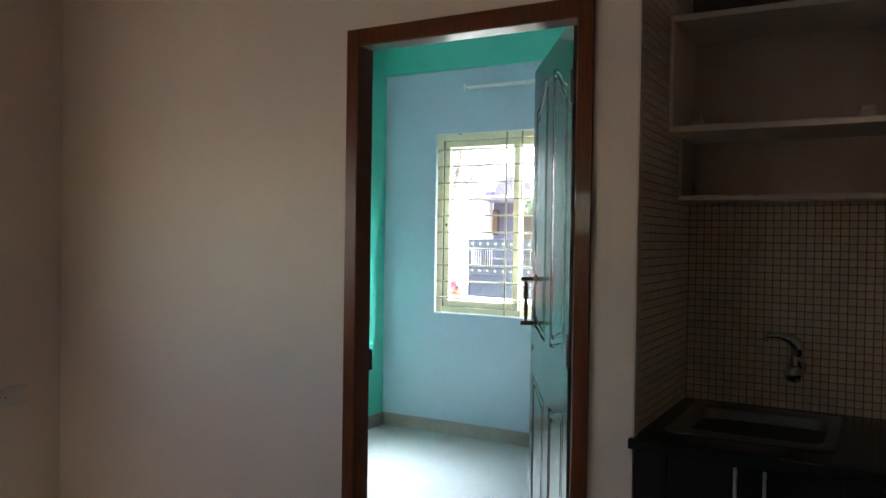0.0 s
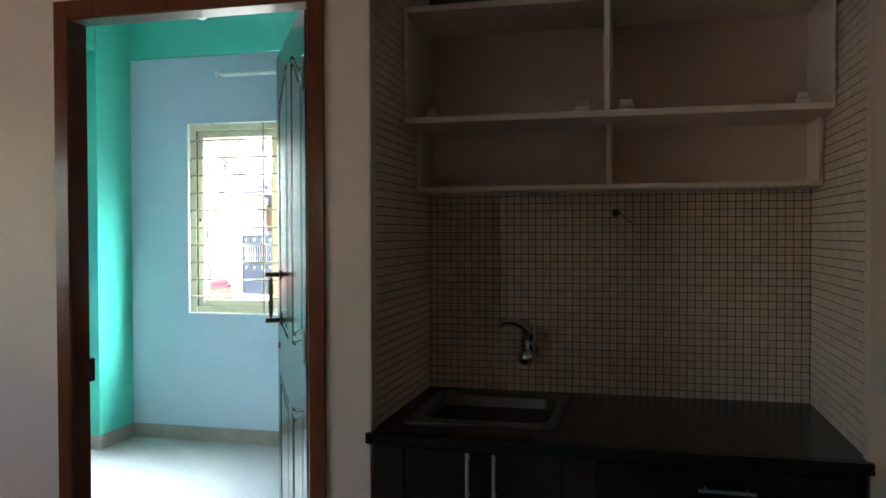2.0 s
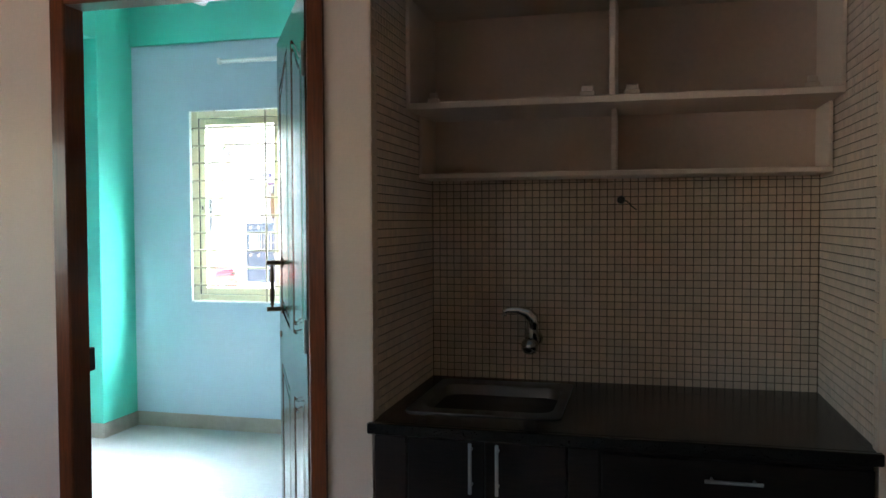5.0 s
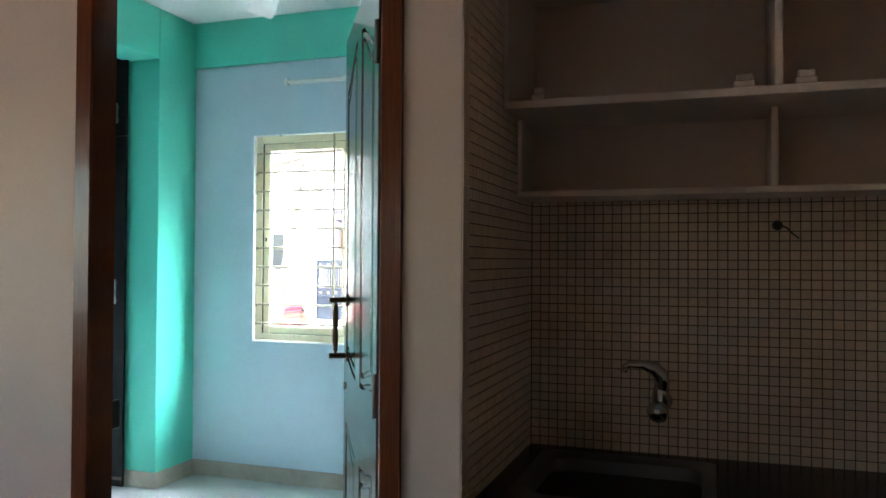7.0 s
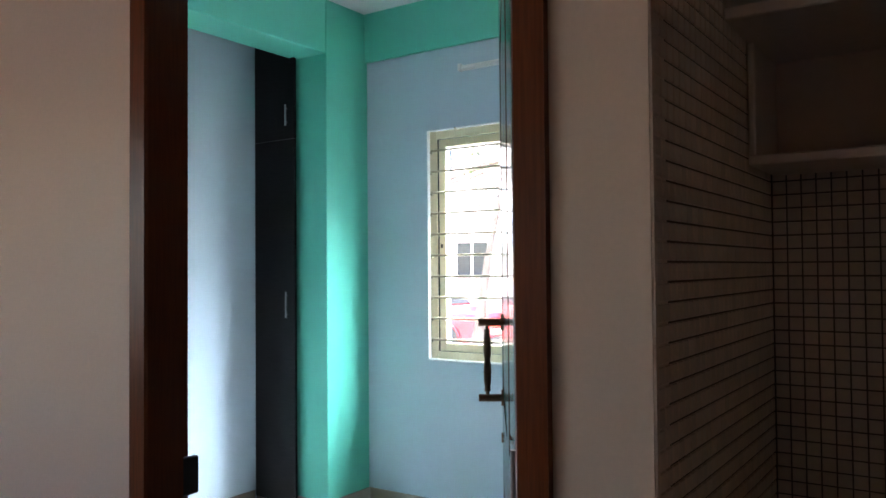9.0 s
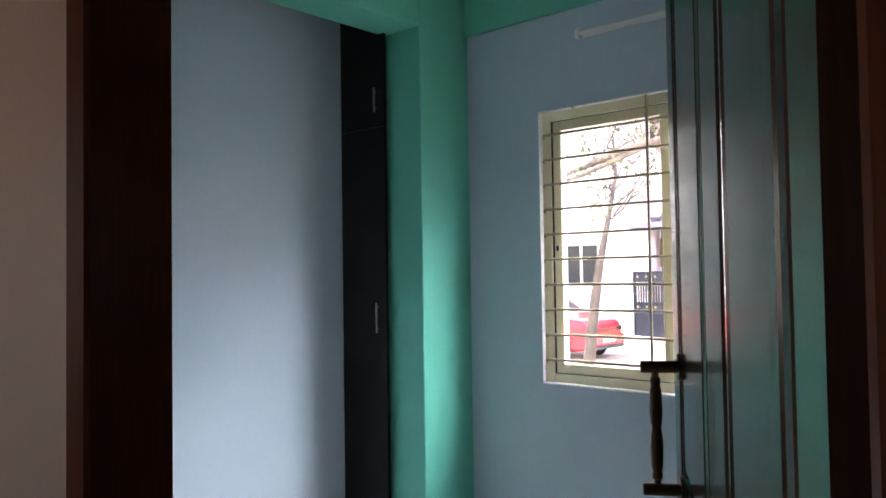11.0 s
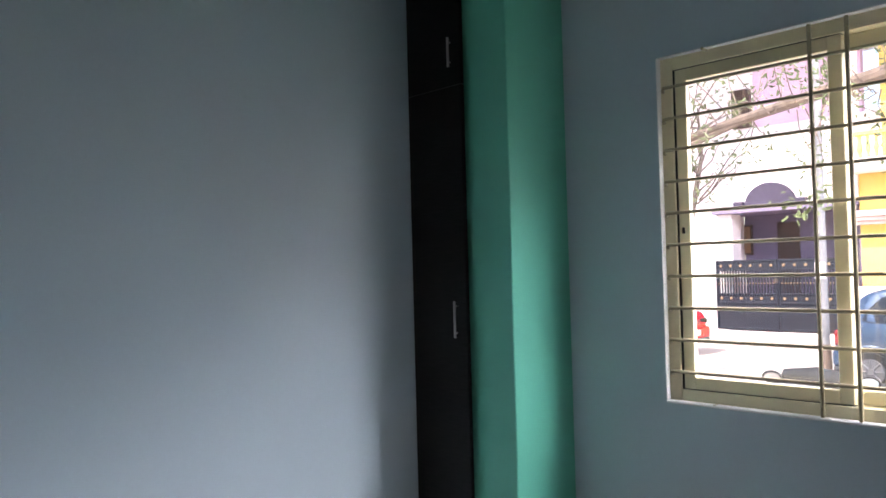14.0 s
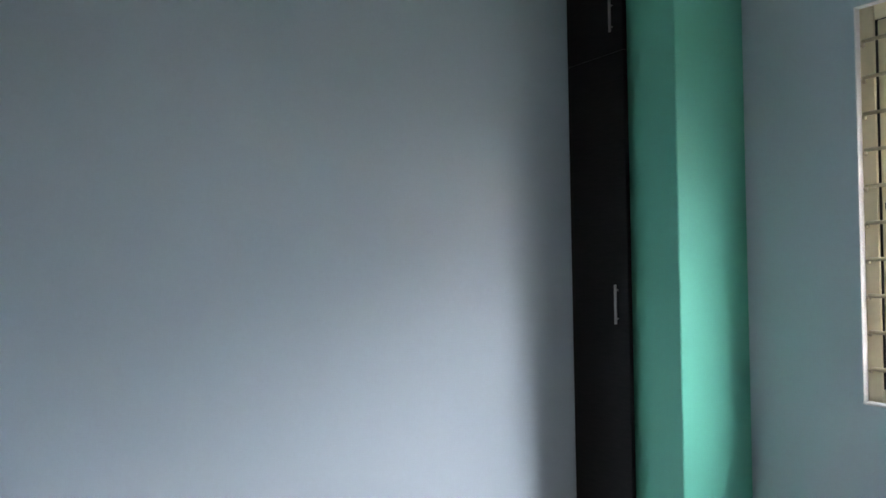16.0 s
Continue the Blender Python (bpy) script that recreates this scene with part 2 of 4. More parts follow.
# unseen slab, added to block direct sun through that opening
bm = B()
box(bm, -1.05, -0.25, -4.85, -4.351, 1.83, 1.90, 0.004)
solid("sunshade", bm, CREAM, "unseen slab added to keep the sun out of the small opening", "sunshade", "structure")
bm = B()
box(bm, 3.4, 3.55, -4.35, 0.0, 0, H)
solid("wall_hall_east", bm, CREAM, "plain cream painted hall side wall", "wall", "structure")
bm = B()
box(bm, -1.857, -1.619, 2.291, 2.646, 0, H, 0.004)
solid("column", bm, GREEN, "sea green painted square corner column", "column", "structure")
bm = B()
box(bm, -1.857, -1.619, 0.115, 2.290, 2.556, H, 0.004)
solid("beam_west", bm, GREEN, "sea green painted ceiling beam over the recess", "beam", "structure")
bm = B()
box(bm, -1.619, 0.92, 2.619, 2.6455, 2.573, H, 0.003)
solid("beam_north", bm, GREEN, "sea green painted ceiling beam over the window", "beam", "structure")


def skirting(name, x0, x1, y0, y1):
    bm = B()
    box(bm, x0, x1, y0, y1, 0, 0.095, 0.002)
    solid(name, bm, SKIRT, "beige ceramic tile skirting", "skirting", "structure")


skirting("baseboard_north", -1.610, 0.912, 2.637, 2.646)
skirting("baseboard_column_side", -1.619, -1.610, 2.282, 2.646)
skirting("baseboard_column_front", -1.859, -1.619, 2.282, 2.291)
skirting("baseboard_west", -2.138, -2.129, 0.124, 2.235)
skirting("baseboard_east", 0.912, 0.92, 0.124, 2.637)
skirting("baseboard_south", -2.128, -0.002, 0.115, 0.124)
skirting("baseboard_hall_north", -1.565, -0.002, -0.009, 0.0)
skirting("baseboard_hall_pier", 0.881, 1.0, -0.009, 0.0)

# ---- door frame and door ----
frame_ob = thing("door_frame", (0, 0, 0), "varnished red-brown wooden door frame around the doorway", "door frame", "structure")
# jamb section: front part with a rebate towards the bedroom
for nm, sx, ex in (("jamb", 1, 0.0005), ("jamb", -1, 0.8785)):
    bm = B()
    prism(bm, [(ex, -0.012), (ex + sx * 0.045, -0.012), (ex + sx * 0.050, -0.007), (ex + sx * 0.050, 0.072), (ex + sx * 0.011, 0.072),
               (ex + sx * 0.011, 0.113), (ex, 0.113)], 0.0, 2.0995, "z")
    part(nm, bm, FRAMEWOOD, frame_ob)
bm = B()
prism(bm, [(-0.012, 2.0995), (-0.012, 2.047), (-0.007, 2.042), (0.072, 2.042), (0.072, 2.083), (0.118, 2.083), (0.118, 2.0995)], 0.0510, 0.8280, "x")
part("head", bm, FRAMEWOOD, frame_ob)
bm = B()
box(bm, 0.012, 0.028, 0.085, 0.128, 0.915, 0.99, 0.003)
part("strike_plate", bm, BLACK, frame_ob, "black metal strike plate")

LEAF_L, LEAF_Z = 0.789, 2.062
leaf_turn = math.degrees(math.atan2(0.853, -0.522))
door = thing("door_1", (0.790, 0.067, 0.006), "half-open glossy brown moulded panel door with a brass pull", "door", "structure", rz=leaf_turn)
# in the door's own axes: x along the leaf from the hinge, y towards its hall face, z up
bm = B()
box(bm, 0, LEAF_L, -0.030, -0.006, 0, LEAF_Z)
part("core", bm, LEAFWOOD, door)


def panel_outline(u0, u1, z0, z1, rise, dip, flip, shrink=0.0):
    """Outline of a moulded panel whose top and bottom curve towards the middle stile."""
    u0, u1, z0, z1 = u0 + shrink, u1 - shrink, z0 + shrink, z1 - shrink
    pts = []
    for i in range(9):
        k = i / 8
        s = k if not flip else 1 - k
        pts.append((u0 + (u1 - u0) * k, z0 - dip * (1 - math.cos(s * math.pi)) / 2))
    for i in range(9):
        k = 1 - i / 8
        s = k if not flip else 1 - k
        pts.append((u0 + (u1 - u0) * k, z1 + rise * (1 - math.cos(s * math.pi)) / 2))
    return pts


PANELS = [(0.066, 0.343, 1.045, 1.885, 0.09, 0.03, False), (0.446, 0.723, 1.045, 1.885, 0.09, 0.03, True),
          (0.066, 0.343, 0.15, 0.85, -0.045, 0.0, False), (0.446, 0.723, 0.15, 0.85, -0.045, 0.0, True)]
bm = B()
edges = []
for outline in [[(0, 0), (LEAF_L, 0), (LEAF_L, LEAF_Z), (0, LEAF_Z)]] + [panel_outline(*p) for p in PANELS]:
    vs = [bm.verts.new((u, 0.0, z)) for u, z in outline]
    edges += [bm.edges.new((vs[i], vs[(i + 1) % len(vs)])) for i in range(len(vs))]
bmesh.ops.triangle_fill(bm, use_beauty=True, use_dissolve=False, edges=edges, normal=(0, 1, 0))
ext = bmesh.ops.extrude_face_region(bm, geom=list(bm.faces))
for v in [g for g in ext["geom"] if isinstance(g, bmesh.types.BMVert)]:
    v.co.y = -0.006
part("leaf_face", bm, LEAFWOOD, door)
for p in PANELS:
    bm = B()
    loft(bm, [[(u, y, z) for u, z in panel_outline(*p, shrink=s)] for s, y in
              ((0.010, -0.006), (0.014, -0.001), (0.030, 0.0), (0.034, -0.0045), (0.042, -0.0045), (0.046, -0.0005))])
    part("raised_panel", bm, LEAFWOOD, door)
pull = B()
HU, HO = 0.695, 0.036
for z in (1.058, 1.231):
    rod(pull, (HU, 0.0, z), (HU, HO + 0.019, z), 0.0088, seg=18)
    rod(pull, (HU, HO + 0.019, z), (HU, HO + 0.0205, z), 0.0088, 0.0072, seg=18)
tube(pull, [(HU, HO, z) for z in (1.060, 1.072, 1.074, 1.080, 1.084, 1.092, 1.120, 1.137, 1.141, 1.148, 1.152, 1.170, 1.197, 1.205, 1.209, 1.215, 1.217, 1.229)],
     [0.0045, 0.0045, 0.0072, 0.0072, 0.0062, 0.0082, 0.0092, 0.0080, 0.0066, 0.0066, 0.0080, 0.0092, 0.0082, 0.0062, 0.0072, 0.0072, 0.0045, 0.0045], 18)
part("door_handle", pull, BRONZE, door, "dark antique brass pull handle", True)
bm = B()
for z in (1.058, 1.231):
    rod(bm, (HU, -0.001, z), (HU, 0.005, z), 0.019, seg=18)
part("handle_rose", bm, BRONZE, door, "", True)
bm = B()
rod(bm, (0.752, -0.001, 0.955), (0.752, 0.004, 0.955), 0.012, seg=14)
part("lock_cylinder", bm, BRONZE, door, "small round brass lock cylinder", True)
for z in (0.25, 1.05, 1.85):
    bm = B()
    rod(bm, (-0.004, 0.004, z - 0.05), (-0.004, 0.004, z + 0.05), 0.006, seg=10)
    part("hinge", bm, STEEL, door, "", True)

# ---- window ----
win = thing("window_1", (0, 0, 0), "cream sliding window with a horizontal bar grill", "window", "structure")
X0, X1, Z0, Z1, WY = -1.191, 0.039, 0.855, 2.130, 2.646
bm = B()
for a in ((X0, X0 + 0.005, Z0, Z1), (X1 - 0.005, X1, Z0, Z1)):
    box(bm, a[0], a[1], WY - 0.004, WY + 0.024, a[2], a[3], 0.002)
box(bm, X0 + 0.005, X1 - 0.005, WY - 0.004, WY + 0.024, Z1 - 0.005, Z1, 0.002)
part("reveal_trim", bm, WHITE, win, "white painted reveal edge")
bm = B()
box(bm, X0 + 0.005, X1 - 0.005, WY - 0.010, WY + 0.024, Z0, Z0 + 0.010, 0.003)
part("window_sill", bm, WHITE, win, "white painted sill")
fy0, fy1 = WY + 0.024, WY + 0.110
for nm, a in (("frame_side", (X0, X0 + 0.05, Z0, Z1)), ("frame_side", (X1 - 0.05, X1, Z0, Z1)),
              ("frame_head", (X0 + 0.05, X1 - 0.05, Z1 - 0.05, Z1)), ("frame_base", (X0 + 0.05, X1 - 0.05, Z0, Z0 + 0.05))):
    bm = B()
    box(bm, a[0] + 0.0005, a[1] - 0.0005, fy0, fy1, a[2], a[3], 0.003)
    part(nm, bm, WINFRAME, win)


def sash(x0, x1, y0, y1, w):
    """A sliding sash with its pane."""
    z0, z1 = Z0 + 0.052, Z1 - 0.052
    for nm, a in (("sash_stile", (x0, x0 + w, z0, z1)), ("sash_stile", (x1 - w, x1, z0, z1)),
                  ("sash_rail", (x0 + w, x1 - w, z0, z0 + w)), ("sash_rail", (x0 + w, x1 - w, z1 - w, z1))):
        bm = B()
        box(bm, a[0], a[1], y0, y1, a[2], a[3], 0.003)
        part(nm, bm, WINFRAME, win)
    bm = B()
    box(bm, x0 + w - 0.004, x1 - w + 0.004, (y0 + y1) / 2 - 0.002, (y0 + y1) / 2 + 0.002, z0 + w - 0.004, z1 - w + 0.004)
    pane = part("pane", bm, GLASS, win)
    pane.visible_shadow = False


sash(X0 + 0.056, -0.549, fy0 + 0.008, fy0 + 0.034, 0.045)
sash(-0.594, X1 - 0.053, fy0 + 0.042, fy0 + 0.068, 0.045)
# black strips put in for the dark, shaded gap between frame and sash
for a in ((X0 + 0.0502, X0 + 0.0555, Z0 + 0.0505, Z1 - 0.0505), (X0 + 0.0556, -0.55, Z1 - 0.0515, Z1 - 0.0503), (X0 + 0.0556, -0.55, Z0 + 0.0503, Z0 + 0.0515)):
    bm = B()
    box(bm, a[0], a[1], fy0 + 0.006, fy0 + 0.030, a[2], a[3])
    part("gasket", bm, RUBBER, win, "black strip standing in for the shaded gap round the sash")
bm = B()
box(bm, X0 + 0.070, X0 + 0.080, fy0 + 0.001, fy0 + 0.009, 1.474, 1.497, 0.002)
part("latch", bm, BLACK, win, "small black latch")
gy = WY + 0.004
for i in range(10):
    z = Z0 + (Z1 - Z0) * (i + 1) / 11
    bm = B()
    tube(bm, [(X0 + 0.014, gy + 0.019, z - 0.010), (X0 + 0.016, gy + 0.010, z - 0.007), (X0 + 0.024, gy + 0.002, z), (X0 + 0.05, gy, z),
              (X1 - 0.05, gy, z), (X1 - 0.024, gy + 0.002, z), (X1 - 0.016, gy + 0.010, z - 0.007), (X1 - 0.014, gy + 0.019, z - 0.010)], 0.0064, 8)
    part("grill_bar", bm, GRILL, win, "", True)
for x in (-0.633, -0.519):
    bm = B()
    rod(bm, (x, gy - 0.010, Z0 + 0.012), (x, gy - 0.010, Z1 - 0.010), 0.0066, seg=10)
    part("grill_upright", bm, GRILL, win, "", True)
for x in (-1.0, -0.2):
    for z in (Z0 + 0.006, Z1 - 0.006):
        bm = B()
        rod(bm, (x, WY - 0.008, z), (x, WY + 0.02, z), 0.006, seg=10)
        part("fixing_lug", bm, GRILL, win)

# ---- kitchen niche ----
NL, NR, NB, CT = 1.015, 2.273, 0.653, 0.838
top = thing("kitchen_worktop", (0, 0, 0), "polished black granite worktop with a sink cut-out", "worktop")
SX0, SX1, SY0, SY1 = 1.065, 1.515, 0.12, 0.60
for a in ((NL + 0.001, SX0 + 0.02, 0.0, NB - 0.002), (SX1 - 0.02, NR - 0.001, 0.0, NB - 0.002), (SX0 + 0.02, SX1 - 0.02, 0.0, SY0 + 0.02), (SX0 + 0.02, SX1 - 0.02, SY1 - 0.02, NB - 0.002)):
    bm = B()
    box(bm, *a, CT - 0.03, CT)
    part("slab", bm, GRANITE, top)
bm = B()
box(bm, NL - 0.012, NR + 0.012, -0.024, -0.0008, CT - 0.03, CT, 0.004, 2)
part("front_edge", bm, GRANITE, top)

sink = thing("kitchen_sink", (0, 0, CT), "stainless steel inset sink in the worktop", "sink")


def rounded(x0, x1, y0, y1, r, z, n=5):
    pts = []
    for cx, cy, a0 in ((x1 - r, y1 - r, 0), (x0 + r, y1 - r, 90), (x0 + r, y0 + r, 180), (x1 - r, y0 + r, 270)):
        for i in range(n + 1):
            a = radians(a0 + 90 * i / n)
            pts.append((cx + r * math.cos(a), cy + r * math.sin(a), z))
    return pts


bm = B()
bx0, bx1, by0, by1 = SX0 + 0.035, SX1 - 0.03, SY0 + 0.06, SY1 - 0.075
loft(bm, [rounded(SX0, SX1, SY0, SY1, 0.03, 0.0005), rounded(SX0, SX1, SY0, SY1, 0.03, 0.004), rounded(bx0 - 0.012, bx1 + 0.012, by0 - 0.012, by1 + 0.012, 0.062, 0.006),
          rounded(bx0, bx1, by0, by1, 0.055, 0.002), rounded(bx0 + 0.012, bx1 - 0.012, by0 + 0.012, by1 - 0.012, 0.06, -0.14),
          rounded(bx0 + 0.05, bx1 - 0.05, by0 + 0.05, by1 - 0.05, 0.05, -0.155)], cap=False)
bm.faces.new([v for v in bm.verts][-24:])
part("bowl", bm, STEEL, sink, "", True)
bm = B()
rod(bm, (1.29, 0.36, -0.156), (1.29, 0.36, -0.150), 0.035, seg=20)
part("drain", bm, CHROME, sink, "", True)

tap = thing("wall_tap", (1.378, NB, 0.985), "chrome wall-mounted swan-neck sink tap", "tap")
bm = B()
rod(bm, (0, -0.003, 0.0), (0, -0.014, 0.0), 0.027, 0.022, seg=20)
part("flange", bm, CHROME, tap, "", True)
bm = B()
tube(bm, [(0, -0.014, 0), (0, -0.05, 0), (0, -0.075, 0.004), (0, -0.085, 0.02), (0, -0.086, 0.05)], [0.015, 0.017, 0.024, 0.023, 0.018], 14)
part("body", bm, CHROME, tap, "", True)
bm = B()
tube(bm, [(0.0, -0.086, 0.035), (0.003, -0.087, 0.06), (0.001, -0.090, 0.082), (-0.016, -0.096, 0.099), (-0.045, -0.105, 0.108), (-0.078, -0.112, 0.108), (-0.088, -0.114, 0.101), (-0.089, -0.114, 0.088)],
     [0.017, 0.020, 0.021, 0.018, 0.012, 0.0095, 0.0095, 0.0095], 12)
part("spout", bm, CHROME, tap, "", True)
bm = B()
bmesh.ops.create_uvsphere(bm, u_segments=16, v_segments=10, radius=0.029, matrix=Matrix.Translation((-0.006, -0.10, -0.012)))
rod(bm, (-0.002, -0.10, -0.02), (-0.002, -0.106, -0.036), 0.022, 0.017, seg=16)
part("knob", bm, CHROME, tap, "", True)

pipe_hole = thing("capped_pipe", (1.665, NB, 1.458), "small dark pipe stub with a loose wire in the tiled wall", "pipe")
bm = B()
rod(bm, (0, -0.002, 0), (0, -0.012, 0), 0.014, 0.012, seg=16)
part("stub", bm, BLACK, pipe_hole, "", True)
bm = B()
tube(bm, [(0.005, -0.01, 0.0), (0.02, -0.022, -0.006), (0.035, -0.02, -0.022), (0.05, -0.014, -0.034)], 0.0022, 6)
part("wire", bm, BLACK, pipe_hole, "", True)

rack = thing("wall_shelf_unit", (0, 0, 0), "white painted open shelf unit fixed in the kitchen niche", "shelf")
SM, SLY, SZ, SLZ, DX = 0.320, 0.463, 1.736, 1.529, 1.646
for nm, a in (("mid_shelf", (NL + 0.002, NR - 0.002, SM, NB, SZ, SZ + 0.020)), ("low_shelf", (NL + 0.002, NR - 0.002, SLY, NB, SLZ, SLZ + 0.016)),
              ("top_shelf", (NL + 0.002, NR - 0.002, SM, NB, 2.085, 2.105)),
              ("upright", (DX - 0.009, DX + 0.009, SM + 0.002, NB, SZ + 0.020, 2.085)), ("upright", (DX - 0.008, DX + 0.008, SLY + 0.002, NB, SLZ + 0.016, SZ)),
              ("side", (NL + 0.002, NL + 0.014, SM + 0.002, NB, SZ + 0.020, 2.085)), ("side", (NR - 0.014, NR - 0.002, SM + 0.002, NB, SZ + 0.020, 2.085)),
              ("side", (NL + 0.002, NL + 0.014, SLY + 0.002, NB, SLZ + 0.016, SZ)), ("side", (NR - 0.014, NR - 0.002, SLY + 0.002, NB, SLZ + 0.016, SZ))):
    bm = B()
    box(bm, *a, 0.0025, 1)
    part(nm, bm, SHELF, rack)
for a in ((SLZ + 0.016, SZ), (SZ + 0.020, 2.085)):
    bm = B()
    box(bm, NL + 0.014, NR - 0.014, NB - 0.010, NB - 0.001, *a)
    part("back_panel", bm, NICHE, rack, "dull plastered back of the shelf")
for x, w in ((1.102, 0.034), (1.574, 0.045), (1.702, 0.045), (2.188, 0.036)):
    fit_ob = thing("hinge_block", (x, 0.338, SZ + 0.0205), "small white plastic shutter fitting on the shelf edge", "shelf fitting", group="fittings on the shelf")
    bm = B()
    box(bm, -w / 2, w / 2, -0.012, 0.012, 0, 0.014, 0.003, 2)
    part("base", bm, SHELF, fit_ob)
    bm = B()
    box(bm, -w / 2 + 0.005, w / 2 - 0.004, -0.006, 0.008, 0.0142, 0.032, 0.004, 2)
    part("clip", bm, SHELF, fit_ob)


def cabinet(name, x0, x1, fronts, label, cat="cabinet"):
    """A base unit; fronts: (x0, x1, z0, z1, handle) with handle 'l', 'r', 'h' or ''."""
    c = thing(name, (0, 0, 0), label, cat)
    bm = B()
    box(bm, x0 + 0.001, x1 - 0.001, 0.02, NB - 0.003, 0.10, CT - 0.031)
    part("body", bm, LAMINATE, c)
    bm = B()
    box(bm, x0 + 0.001, x1 - 0.001, 0.05, 0.065, 0.0, 0.10)
    part("plinth", bm, LAMINATE, c)
    for a, b, z0, z1, handle in fronts:
        bm = B()
        box(bm, a + 0.002, b - 0.002, 0.0015, 0.0195, z0, z1, 0.002, 1)
        nm = "door" if handle in "lr" and handle else ("drawer_front" if handle == "h" else "filler_panel")
        d = part(nm, bm, LAMINATE, c)
        bm = B()
        if handle in ("l", "r"):
            x = a + 0.036 if handle == "l" else b - 0.036
            rod(bm, (x, -0.024, 0.665), (x, -0.024, 0.80), 0.0048, seg=10)
            for z in (0.685, 0.78):
                rod(bm, (x, 0.002, z), (x, -0.024, z), 0.004, seg=8)
            part("handle", bm, HANDLE, d, "slim steel bar handle", True)
        elif handle == "h":
            x, z = (a + b) / 2, z1 - 0.045
            rod(bm, (x - 0.068, -0.024, z), (x + 0.068, -0.024, z), 0.0048, seg=10)
            for q in (-0.05, 0.05):
                rod(bm, (x + q, 0.002, z), (x + q, -0.024, z), 0.004, seg=8)
            part("handle", bm, HANDLE, d, "slim steel bar handle", True)
        else:
            bm.free()
    return c


cabinet("sink_cabinet", NL, 1.545, [(NL, 1.11, 0.11, 0.80, ""), (1.11, 1.3275, 0.11, 0.80, "r"), (1.3275, 1.545, 0.11, 0.80, "l")],
        "dark brown laminate sink cabinet with steel bar handles")
cabinet("drawer_cabinet", 1.545, NR, [(1.545, 1.63, 0.11, 0.80, ""), (1.63, NR, 0.60, 0.79, "h"), (1.63, NR, 0.36, 0.596, "h"), (1.63, NR, 0.11, 0.356, "h")],
        "dark brown laminate drawer cabinet with steel bar handles")


def switch_plate(name, at, rz, label, w, h, n):
    """A modular switch plate whose face looks along its own -y."""
    s = thing(name, at, label, "switch", rz=rz)
    bm = B()
    box(bm, -w / 2, w / 2, -0.012, 0.0, -h / 2, h / 2, 0.003, 2)
    part("plate", bm, SWITCH, s)
    for i in range(n):
        x = -w / 2 + w * (i + 0.5) / n
        bm = B()
        box(bm, x - w / n * 0.32, x + w / n * 0.32, -0.0165, -0.0121, -h * 0.28, h * 0.28, 0.002)
        part("rocker", bm, SWITCH, s)
    return s


switch_plate("switch_plate", (2.305, 0.0, 1.058), 0, "cream plastic switch plate at the niche edge", 0.05, 0.10, 1)
sock = switch_plate("wall_socket", (-1.573, -0.24, 0.70), 90, "cream plastic socket plate low on the wall", 0.15, 0.085, 1)
for q in (-0.045, -0.02):
    bm = B()
    rod(bm, (q, -0.0125, 0.0), (q, -0.0170, 0.0), 0.004, seg=10)
    part("socket_hole", bm, BLACK, sock)

# ---- bedroom things ----
WX0, WX1, WFY = -2.137, -1.818, 2.241
wd = thing("wardrobe", (0, 0, 0), "tall dark charcoal laminate wardrobe built into the recess", "wardrobe")
bm = B()
box(bm, WX0, -1.859, WFY + 0.02, 2.645, 0.06, H - 0.002)
part("body", bm, WARDROBE, wd)
bm = B()
box(bm, WX0, WX1 - 0.012, WFY + 0.012, WFY + 0.030, 0.0, 0.058)
part("plinth", bm, WARDROBE, wd)
bm = B()
box(bm, WX0 + 0.002, WX1 - 0.012, WFY + 0.006, WFY + 0.0118, 0.040, 0.056, 0.001)
part("plinth_strip", bm, STEEL, wd, "thin metal plinth strip")
for z0, z1, ha, hb in ((0.062, 2.098, 1.092, 1.238), (2.10, H - 0.004, 2.174, 2.293)):
    bm = B()
    box(bm, WX0 + 0.002, WX1, WFY, WFY + 0.0195, z0, z1, 0.0015)
    d = part("door", bm, WARDROBE, wd)
    bm = B()
    hx = -1.872
    rod(bm, (hx, WFY - 0.014, ha), (hx, WFY - 0.014, hb), 0.0050, seg=10)
    for z in (ha + 0.02, hb - 0.02):
        rod(bm, (hx, WFY, z), (hx, WFY - 0.014, z), 0.003, seg=8)
    part("handle", bm, HANDLE, d, "slim steel bar handle", True)

tl = thing("tube_light", (-0.943, 2.646, 2.42), "white unlit fluorescent tube light on the wall", "tube light")
bm = B()
box(bm, 0.0, 1.22, -0.030, -0.001, 0.008, 0.032, 0.004, 2)
part("batten", bm, PLASTIC, tl)
for x in (0.0, 1.2):
    bm = B()
    box(bm, x, x + 0.02, -0.066, -0.030, -0.004, 0.036, 0.004, 2)
    part("end_cap", bm, PLASTIC, tl, "grey plastic lamp holder")
bm = B()
rod(bm, (0.02, -0.050, 0.016), (1.20, -0.050, 0.016), 0.010, seg=16)
part("tube", bm, PLASTIC, tl, "", True)

FX, FY = -0.338, 1.463
fan = thing("ceiling_fan", (FX, FY, H), "white three-blade ceiling fan at rest", "fan")
bm = B()
rod(bm, (0, 0, 0), (0, 0, -0.06), 0.055, 0.03, seg=20)
part("canopy", bm, PLASTIC, fan, "", True)
bm = B()
rod(bm, (0, 0, -0.05), (0, 0, -0.18), 0.011, seg=12)
part("down_rod", bm, PLASTIC, fan, "", True)
bm = B()
